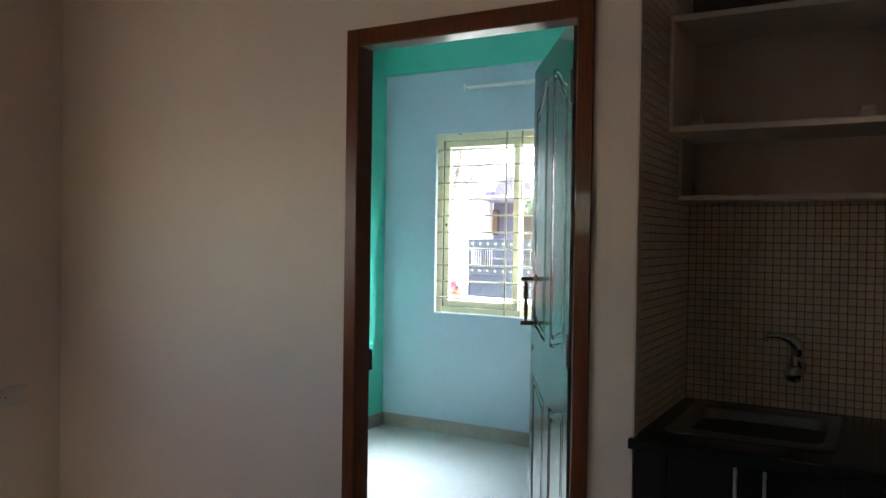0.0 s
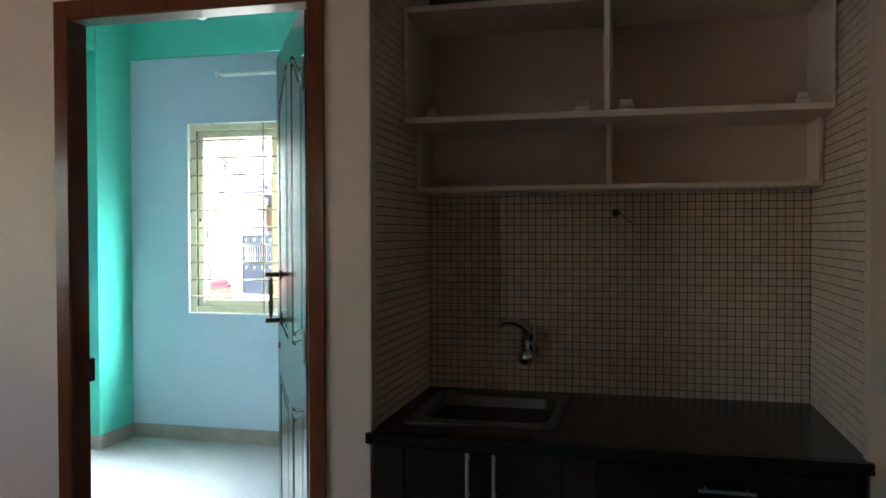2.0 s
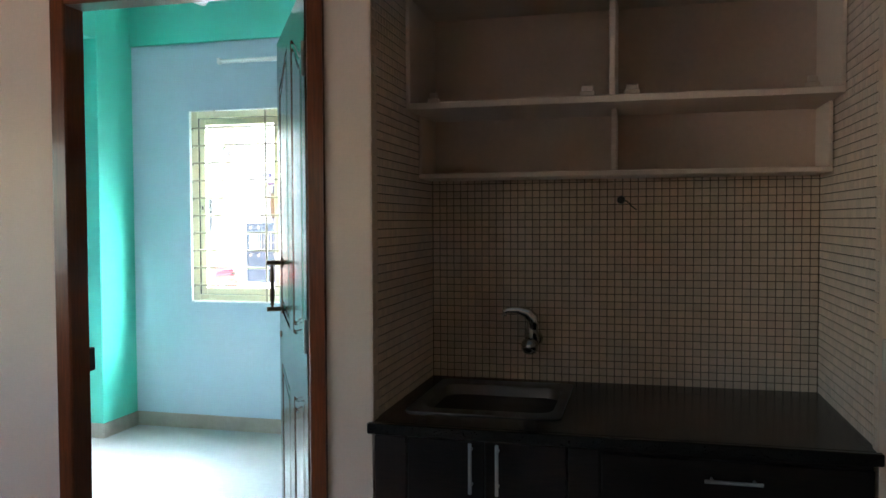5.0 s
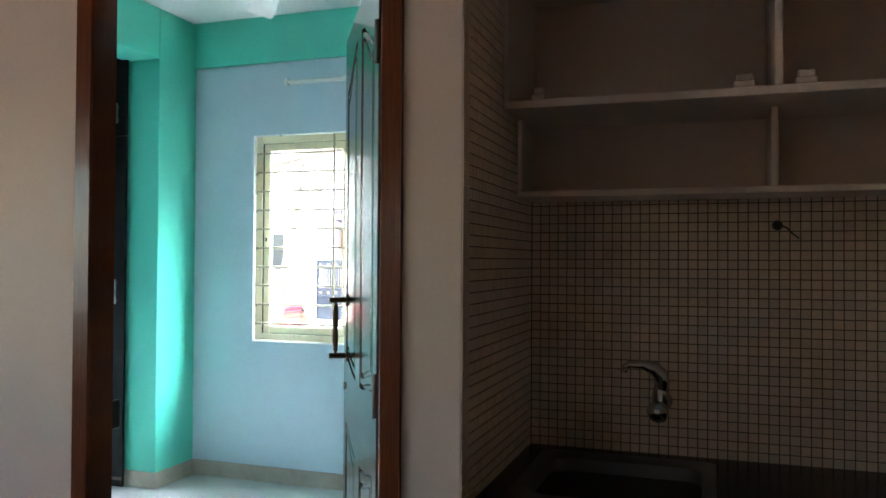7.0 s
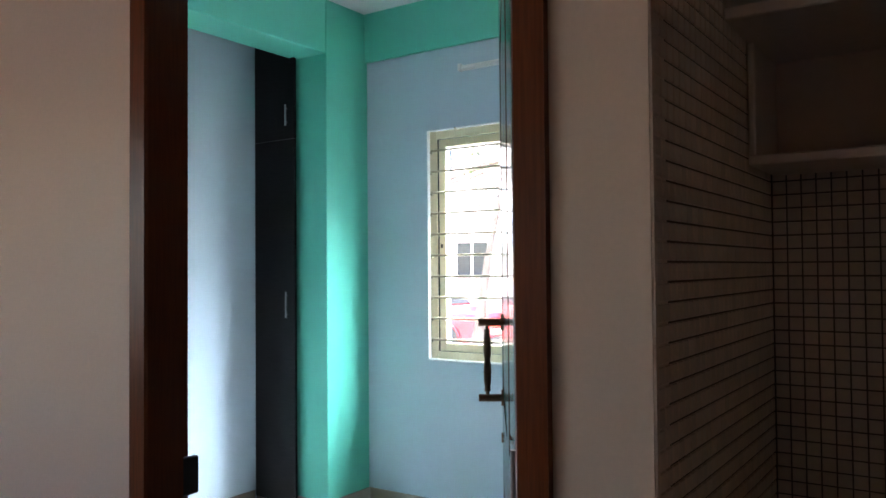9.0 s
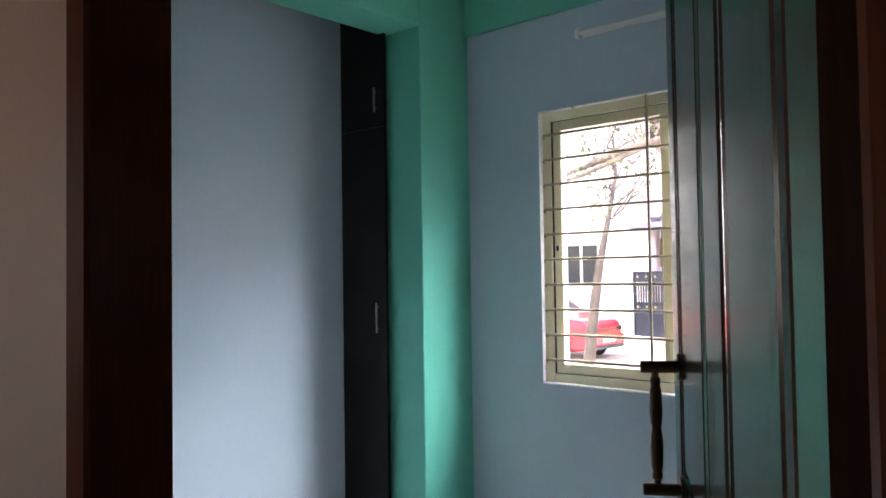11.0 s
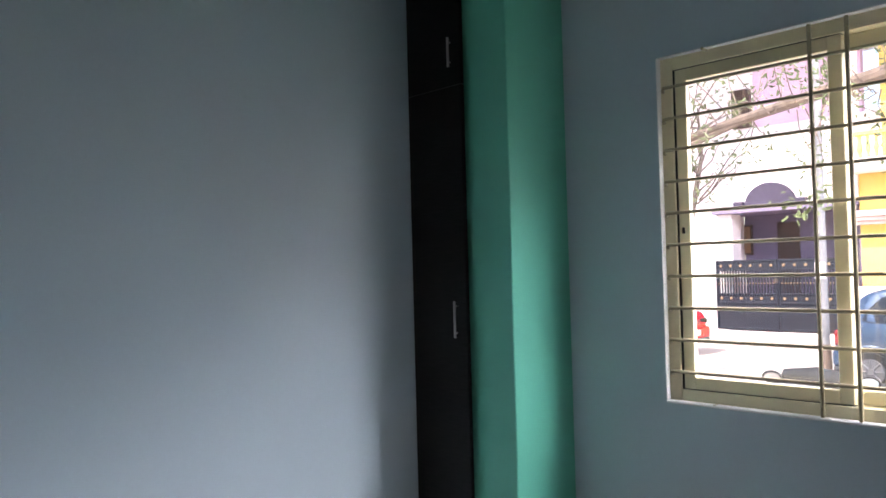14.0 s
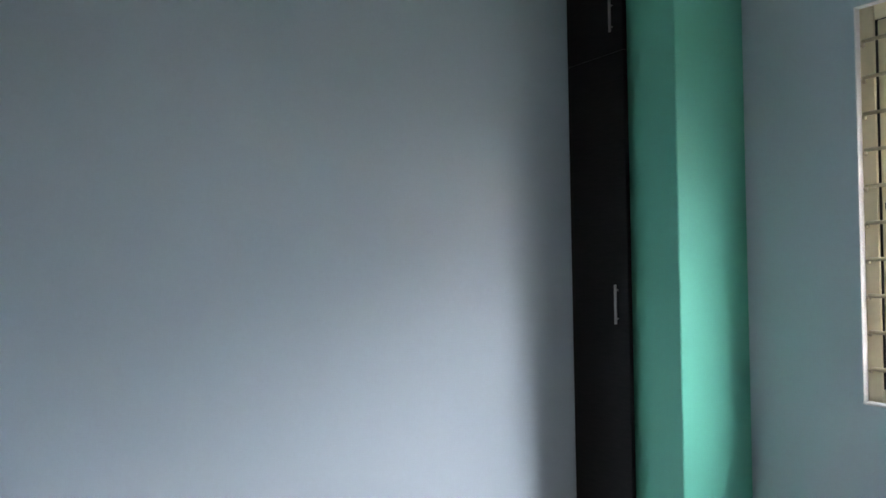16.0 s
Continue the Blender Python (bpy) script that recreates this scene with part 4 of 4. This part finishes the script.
                rod(rim, (wx + 0.05 * math.cos(t), o + s * 0.008, 0.28 + 0.05 * math.sin(t)), (wx + 0.165 * math.cos(t), o + s * 0.005, 0.28 + 0.165 * math.sin(t)), 0.016, seg=6)
            part("rim", rim, SILVER, wheel, "silver wheel rim")
            hub = B()
            rod(hub, (wx, o, 0.28), (wx, o + s * 0.018, 0.28), 0.055, 0.045, seg=16)
            part("hub_cap", hub, SILVER, wheel)
    bm = B()
    loft(bm, [[(x + d, yy, z + 0.004) for x, yy, z in ((0.125, 0.25, 1.045), (0.125, W - 0.25, 1.045), (0.40, W - 0.33, 1.335), (0.40, 0.33, 1.335))] for d in (-0.008, 0.05)])
    part("rear_window", bm, DARKGLASS, c, "dark rear glass")
    bm = B()
    loft(bm, [[(x + d, yy, z + 0.006) for x, yy, z in ((2.66, 0.22, 1.03), (2.66, W - 0.22, 1.03), (2.14, W - 0.33, 1.345), (2.14, 0.33, 1.345))] for d in (0.010, -0.05)])
    part("windscreen", bm, DARKGLASS, c, "dark windscreen")
    for x0, x1, nm in ((-0.05, 0.12, "rear_bumper"), (3.50, 3.705, "front_bumper")):
        bm = B()
        box(bm, x0, x1, 0.13, W - 0.13, 0.31, 0.54, 0.05, 3)
        part(nm, bm, paint, c)
        bm = B()
        box(bm, x0 + 0.004, x1 - 0.004, 0.16, W - 0.16, 0.24, 0.315, 0.02, 2)
        part("lower_bumper", bm, CARTRIM, c)
        bm = B()
        o = x0 if x0 < 0 else x1
        box(bm, o - 0.008, o + 0.008, W / 2 - 0.25, W / 2 + 0.25, 0.38, 0.49, 0.003)
        part("number_plate", bm, PLASTIC, c, "white number plate")
    bm = B()
    for z in (0.57, 0.61, 0.65):
        box(bm, 3.58, 3.66, W / 2 - 0.36, W / 2 + 0.36, z, z + 0.02, 0.004)
    part("grille", bm, CARTRIM, c, "dark slatted grille")
    return c


car("blue_hatchback", (-4.03, 11.75, G), CARBLUE, "metallic blue five-door hatchback parked along the street")
car("red_hatchback", (-11.35, 13.6, G), CARRED, "red hatchback parked along the far side of the street")


# ---- motorcycles ----
def motorcycle(name, at, rz, paint, label, mirrors=True):
    """A small motorcycle along x, its front towards +x."""
    m = thing(name, at, label, "motorcycle", group="parked motorcycles", rz=rz)
    for nm, x in (("rear_wheel", -0.62), ("front_wheel", 0.66)):
        bm = B()
        rr = []
        for r, d in ((0.24, -0.035), (0.285, -0.04), (0.30, 0.0), (0.285, 0.04), (0.24, 0.035)):
            rr.append([(x + r * math.cos(k * math.tau / 26), d, 0.30 + r * math.sin(k * math.tau / 26)) for k in range(26)])
        rr.append(rr[0])
        loft(bm, rr, cap=False)
        wl = part(nm, bm, RUBBER, m, "", True)
        bm = B()
        rod(bm, (x, -0.05, 0.30), (x, 0.05, 0.30), 0.06, seg=14)
        for k in range(6):
            t = k * math.tau / 6
            rod(bm, (x, 0, 0.30), (x + 0.25 * math.cos(t), 0, 0.30 + 0.25 * math.sin(t)), 0.012, seg=6)
        part("rim", bm, SILVER, wl)
    bm = B()
    tube(bm, [(0.02, 0, 0.80), (0.12, 0, 0.88), (0.30, 0, 0.90), (0.42, 0, 0.84)], [0.10, 0.14, 0.14, 0.07], 14)
    part("tank", bm, paint, m, "", True)
    bm = B()
    tube(bm, [(-0.78, 0, 0.82), (-0.5, 0, 0.80), (-0.2, 0, 0.77), (0.04, 0, 0.80)], [0.06, 0.11, 0.12, 0.08], 12)
    part("seat", bm, RUBBER, m, "black padded seat", True)
    bm = B()
    tube(bm, [(-0.92, 0, 0.78), (-0.7, 0, 0.70), (-0.35, 0, 0.62), (-0.1, 0, 0.60)], [0.04, 0.10, 0.12, 0.09], 10)
    part("side_cover", bm, paint, m, "", True)
    bm = B()
    box(bm, -0.16, 0.26, -0.13, 0.13, 0.25, 0.58, 0.04, 2)
    part("engine", bm, STEEL, m)
    bm = B()
    tube(bm, [(0.2, -0.13, 0.30), (-0.1, -0.15, 0.24), (-0.45, -0.16, 0.30), (-0.95, -0.17, 0.42)], [0.022, 0.025, 0.045, 0.05], 12)
    part("exhaust", bm, CHROME, m, "chrome exhaust", True)
    for y in (-0.09, 0.09):
        bm = B()
        rod(bm, (0.66, y, 0.30), (0.46, y, 0.92), 0.022, seg=10)
        part("fork", bm, CHROME, m)
    bm = B()
    tube(bm, [(0.30, -0.36, 0.98), (0.38, -0.2, 1.03), (0.44, 0, 1.0), (0.38, 0.2, 1.03), (0.30, 0.36, 0.98)], 0.012, 8)
    bar = part("handlebar", bm, CHROME, m, "", True)
    for s in (-1, 1):
        bm = B()
        rod(bm, (0.345, s * 0.27, 1.0), (0.29, s * 0.39, 0.975), 0.018, seg=10)
        part("grip", bm, RUBBER, bar)
        if not mirrors:
            continue
        bm = B()
        tube(bm, [(0.38, s * 0.22, 1.03), (0.36, s * 0.28, 1.12), (0.34, s * 0.33, 1.16)], 0.006, 6)
        ring = [(0.335, s * 0.36 + 0.072 * math.cos(k * math.tau / 20), 1.19 + 0.046 * math.sin(k * math.tau / 20)) for k in range(21)]
        tube(bm, ring, 0.009, 8)
        mir = part("mirror", bm, RUBBER, m, "black rear-view mirror", True)
        bm = B()
        prism(bm, [p[1:] for p in ring[:-1]], 0.333, 0.340, "x")
        part("mirror_glass", bm, CHROME, mir, "silvered mirror glass")
    bm = B()
    bmesh.ops.create_uvsphere(bm, u_segments=16, v_segments=10, radius=0.095, matrix=Matrix.Translation((0.56, 0, 0.90)))
    part("headlamp", bm, CHROME, m, "", True)
    bm = B()
    box(bm, -0.97, -0.90, -0.07, 0.07, 0.72, 0.80, 0.015, 2)
    part("tail_lamp", bm, TAILRED, m, "red tail lamp")
    for y in (-0.10, 0.10):
        bm = B()
        rod(bm, (-0.50, y * 1.3, 0.72), (-0.55, y * 1.5, 0.32), 0.024, seg=10)
        part("shock_absorber", bm, CHROME, m)
    bm = B()
    tube(bm, [(0.92, 0, 0.52), (0.80, 0, 0.62), (0.66, 0, 0.645), (0.50, 0, 0.60)], [0.03, 0.06, 0.065, 0.05], 8)
    part("mudguard", bm, paint, m, "", True)
    return m


for nm, at, rz, paint, label, size in (
        ("grey_motorcycle", (-1.02, 6.72, G), 0, CARTRIM, "dark grey motorcycle parked beside a silver scooter", 1.0),
        ("black_motorcycle", (-1.78, 5.33, G), 96, BLACK, "black motorcycle parked below the window", 0.87)):
    bike = motorcycle(nm, at, rz, paint, label, paint is BLACK)
    bike.scale = (size, size, size)


def scooter(name, at, rz, paint, label):
    """A scooter along x, its front towards +x, with a leaning front shield."""
    m = thing(name, at, label, "scooter", rz=rz)
    for nm, x in (("rear_wheel", -0.52), ("front_wheel", 0.72)):
        bm = B()
        rr = [[(x + q * math.cos(k * math.tau / 24), d, 0.22 + q * math.sin(k * math.tau / 24)) for k in range(24)] for q, d in
              ((0.13, -0.045), (0.20, -0.05), (0.22, 0.0), (0.20, 0.05), (0.13, 0.045))]
        loft(bm, rr + [rr[0]], cap=False)
        wl = part(nm, bm, RUBBER, m, "", True)
        bm = B()
        rod(bm, (x, -0.04, 0.22), (x, 0.04, 0.22), 0.135, seg=18)
        part("rim", bm, SILVER, wl)
    bm = B()
    loft(bm, [[(x, y, z) for y, z in ((-w, lo), (-w * 0.9, hi - 0.06), (-w * 0.5, hi), (w * 0.5, hi), (w * 0.9, hi - 0.06), (w, lo))] for x, w, lo, hi in
              ((-0.88, 0.06, 0.55, 0.74), (-0.70, 0.15, 0.40, 0.76), (-0.40, 0.19, 0.30, 0.74), (-0.10, 0.17, 0.24, 0.70), (0.0, 0.14, 0.24, 0.52))])
    part("rear_body", bm, paint, m, "", True)
    bm = B()
    tube(bm, [(-0.78, 0, 0.79), (-0.5, 0, 0.78), (-0.25, 0, 0.75), (-0.02, 0, 0.74)], [0.06, 0.11, 0.115, 0.06], 12)
    part("seat", bm, RUBBER, m, "black padded seat", True)
    bm = B()
    box(bm, -0.02, 0.50, -0.17, 0.17, 0.24, 0.30, 0.02, 2)
    part("footboard", bm, CARTRIM, m)
    line = ((0.50, 1.04, 0.10), (0.60, 0.94, 0.17), (0.70, 0.80, 0.20), (0.80, 0.64, 0.21), (0.84, 0.46, 0.17), (0.78, 0.30, 0.10))
    bm = B()
    loft(bm, [[(x - 0.045, -w, z), (x - 0.01, -w * 0.75, z), (x + 0.02, 0, z), (x - 0.01, w * 0.75, z), (x - 0.045, w, z), (x - 0.075, w * 0.9, z), (x - 0.05, 0, z), (x - 0.075, -w * 0.9, z)] for x, z, w in line])
    shield = part("front_shield", bm, CARTRIM, m, "dark grey front shield", True)
    for sg in (-1, 1):
        bm = B()
        tube(bm, [(x - 0.045, sg * (w + 0.006), z) for x, z, w in line], 0.026, 10)
        part("shield_edge", bm, CHROME, shield, "bright metal edging", True)
    bm = B()
    tube(bm, [(0.30, -0.36, 1.06), (0.38, -0.22, 1.0), (0.48, 0, 0.94), (0.38, 0.22, 1.0), (0.30, 0.36, 1.06)], 0.020, 8)
    bar = part("handlebar", bm, RUBBER, m, "", True)
    bm = B()
    tube(bm, [(0.40, -0.15, 0.98), (0.50, -0.08, 1.02), (0.56, 0, 1.04), (0.50, 0.08, 1.02), (0.40, 0.15, 0.98)], [0.04, 0.07, 0.085, 0.07, 0.04], 12)
    part("headlamp_cowl", bm, CARTRIM, m, "", True)
    for sg in (-1, 1):
        bm = B()
        rod(bm, (0.38, sg * 0.23, 1.0), (0.29, sg * 0.39, 1.068), 0.026, seg=14)
        part("grip", bm, RUBBER, bar, "black rubber grip")
        bm = B()
        tube(bm, [(0.44, sg * 0.16, 1.03), (0.41, sg * 0.26, 1.01), (0.37, sg * 0.36, 1.0)], 0.007, 6)
        part("brake_lever", bm, CHROME, bar, "", True)
    bm = B()
    box(bm, -0.91, -0.86, -0.08, 0.08, 0.62, 0.72, 0.015, 2)
    part("tail_lamp", bm, TAILRED, m, "red tail lamp")
    return m


scooter("silver_scooter", (-2.03, 7.32, G), -4, SILVER, "silver scooter with bright shield edging parked by the street")


# ---- trees ----
def leaves(bm, rng, centre, spread, n, size):
    """Folded leaves scattered round a twig end."""
    for _ in range(n):
        p = Vector(centre) + Vector((rng.gauss(0, spread), rng.gauss(0, spread), rng.gauss(0, spread)))
        d = Vector((rng.uniform(-1, 1), rng.uniform(-1, 1), rng.uniform(-1.1, 0.3))).normalized()
        s = d.cross(Vector((rng.uniform(-1, 1), rng.uniform(-1, 1), 1))).normalized()
        up = d.cross(s) * 0.18
        l = size * rng.uniform(0.6, 1.3)
        pts = [p, p + d * l * 0.3 + s * l * 0.2 + up * l, p + d * l * 0.7 + s * l * 0.17 + up * l, p + d * l, p + d * l * 0.7 - s * l * 0.17 + up * l, p + d * l * 0.3 - s * l * 0.2 + up * l]
        v = [bm.verts.new(q) for q in pts]
        bm.faces.new((v[0], v[1], v[2], v[3]))
        bm.faces.new((v[0], v[3], v[4], v[5]))


def limb(bm, rng, a, b, r0, r1, n=6, wob=0.06):
    """A crooked branch from a to b; returns its points."""
    a, b = Vector(a), Vector(b)
    pts = [a + (b - a) * (i / n) + (Vector((rng.uniform(-1, 1), rng.uniform(-1, 1), rng.uniform(-1, 1))) * wob if 0 < i < n else Vector()) for i in range(n + 1)]
    tube(bm, pts, [r0 + (r1 - r0) * i / n for i in range(n + 1)], 9)
    return pts


rng = random.Random(7)
big = thing("roadside_tree", (2.2, 9.4, G), "broad roadside tree with a long low limb and sparse leaves", "tree")
big.matrix_world = Matrix()
bm = B()
limb(bm, rng, (2.2, 9.4, G), (1.2, 9.2, 2.6), 0.30, 0.22, 6, 0.05)
limb(bm, rng, (1.2, 9.2, 2.0), (-0.5, 9.0, 2.57), 0.26, 0.24, 5, 0.03)
limb(bm, rng, (1.2, 9.2, 2.5), (1.9, 9.3, 6.2), 0.20, 0.10, 6, 0.12)
part("trunk", bm, BARK, big, "", True)
bm = B()
tube(bm, [(-1.3, 9.0, 3.15), (-1.55, 9.0, 3.33), (-1.75, 9.0, 3.36), (-2.2, 9.0, 3.31), (-2.6, 9.0, 3.24), (-3.0, 9.0, 3.19), (-3.5, 9.0, 3.10), (-4.1, 9.0, 3.0), (-4.6, 9.0, 2.90), (-5.3, 9.0, 2.72)],
     [0.14, 0.11, 0.095, 0.085, 0.08, 0.07, 0.062, 0.055, 0.05, 0.03], 10)
tube(bm, [(-0.5, 9.0, 2.55), (-1.2, 9.0, 3.02), (-1.72, 9.02, 3.42), (-2.3, 9.05, 3.90), (-3.0, 9.1, 4.5), (-3.6, 9.1, 5.2)], [0.24, 0.21, 0.19, 0.16, 0.12, 0.07], 12)
tube(bm, [(-3.9, 9.0, 3.02), (-4.4, 8.98, 2.86), (-4.9, 8.95, 2.70), (-5.5, 8.9, 2.62)], [0.04, 0.035, 0.03, 0.02], 8)
low = part("limb", bm, BARK, big, "", True)
tw = B()
lv = B()
for i in range(85):
    x = rng.uniform(-6.2, -0.2)
    z = 3.0 + 0.1 * (x + 4) * 0.6
    st = Vector((x, 9.0 + rng.uniform(-0.1, 0.1), z))
    en = st + Vector((rng.uniform(-0.6, 0.4), rng.uniform(-1.2, 1.2), rng.choice((-1, 1, 1)) * rng.uniform(0.15, 0.95)))
    p = limb(tw, rng, st, en, 0.008, 0.003, 4, 0.05)
    for q in p[2:]:
        leaves(lv, rng, q, 0.085, rng.randint(3, 11), 0.082)
for c in ((-3.05, 8.6, 1.98), (-2.85, 8.6, 2.05)):
    limb(tw, rng, (c[0] + 0.1, 9.0, 3.1), c, 0.010, 0.004, 5, 0.05)
    leaves(lv, rng, c, 0.11, 24, 0.12)
for i in range(90):
    leaves(lv, rng, (rng.uniform(-2, 4), rng.uniform(7.5, 11), rng.uniform(4.3, 6.6)), 0.3, 16, 0.13)
part("twigs", tw, BARK, low)
part("crown", lv, LEAF, big)

slim = thing("slender_tree", (-6.75, 12.0, G), "slender leaning street tree with thin bare forks", "tree")
slim.matrix_world = Matrix()
bm = B()
tube(bm, [(-6.72, 12, G), (-6.62, 12, 0.2), (-6.53, 12, 0.87), (-6.40, 12, 1.6), (-6.20, 12, 2.43), (-6.05, 12, 3.1), (-6.1, 12, 3.9)], [0.12, 0.105, 0.095, 0.07, 0.045, 0.03, 0.012], 12)
part("trunk", bm, TRUNK, slim, "", True)
tw = B()
lv = B()
for i in range(22):
    st = Vector((-6.2 + rng.uniform(-0.1, 0.12), 12, rng.uniform(2.3, 3.7)))
    en = st + Vector((rng.uniform(-1.1, 1.1), rng.uniform(-0.8, 0.8), rng.uniform(0.2, 1.1)))
    p = limb(tw, rng, st, en, 0.016, 0.004, 4, 0.06)
    for q in p[2:]:
        leaves(lv, rng, q, 0.14, rng.randint(2, 6), 0.10)
part("branches", tw, TRUNK, slim)
part("crown", lv, LEAF, slim)

# ---- mosaic tiles of the niche ----
PITCH, JOINT, PROUD = 0.0252, 0.0030, 0.0028


def tile_mesh(name, w, h, axis, sgn):
    """A mosaic chip with a rounded front, centred on its back; its face looks along sgn * axis."""
    bm = B()
    b = 0.0014
    def at(u, v, d):
        return (u, sgn * d, v) if axis == "y" else (sgn * d, u, v)
    loft(bm, [[at(u * (w / 2 - s), v * (h / 2 - s), d) for u, v in ((-1, -1), (1, -1), (1, 1), (-1, 1))] for s, d in
              ((0, 0.0), (0, PROUD - b), (b, PROUD))])
    return finish(name, bm, TILE)


def tile_run(parent, mesh, spots, limit):
    """The first spots become tiles of their own, the rest one joined mesh."""
    for p in spots[:limit]:
        ob = new("tile", mesh)
        ob.parent = parent
        ob.location = p
    rest = spots[limit:]
    if rest:
        base = np.array([v.co[:] for v in mesh.vertices])
        polys = [tuple(p.vertices) for p in mesh.polygons]
        verts = np.concatenate([base + np.array(p) for p in rest])
        faces = [tuple(i + k * len(base) for i in q) for k in range(len(rest)) for q in polys]
        me = bpy.data.meshes.new("tile_field")
        me.from_pydata(verts.tolist(), [], faces)
        me.materials.append(TILE_FAR)
        ob = new("tile_field", me)
        ob.parent = parent
        tagged(ob, "small beige mosaic tiles", kind="stuff")


tm = tile_mesh("tile_back", PITCH - JOINT, PITCH - JOINT, "y", -1)
cols = 50
PX = (NR - NL + 0.003) / cols
spots = [(NL - 0.0005 + (i + 0.5) * PX, 0.657, CT + (j + 0.5) * PITCH) for j in range(int((1.529 - CT) / PITCH) + 1) for i in range(cols)]
spots.sort(key=lambda p: abs(p[0] - 1.45) + abs(p[2] - 1.1))
tile_run(niche_north, tm, spots, 300)
for wall, x, sgn in ((niche_west, 1.011, 1), (niche_east, 2.279, -1)):
    tm = tile_mesh("tile_side", 0.02474 - JOINT, PITCH - JOINT, "x", sgn)
    spots = [(x, 0.0105 + (i + 0.5) * 0.02474, CT + (j + 0.5) * PITCH) for j in range(int((H - CT) / PITCH)) for i in range(26)]
    spots.sort(key=lambda p: abs(p[2] - 1.25) * 0.6 + p[1])
    tile_run(wall, tm, spots, 300)

# plaster edges that stop the side tiles
for nm, xa, xb in (("trim_niche_west", 1.0115, 1.0146), ("trim_niche_east", 2.2754, 2.2785)):
    bm = B()
    box(bm, xa, xb, 0.0015, 0.0105, CT + 0.002, H - 0.002)
    solid(nm, bm, CREAM, "cream painted edge of the tiled niche", "trim", "structure")
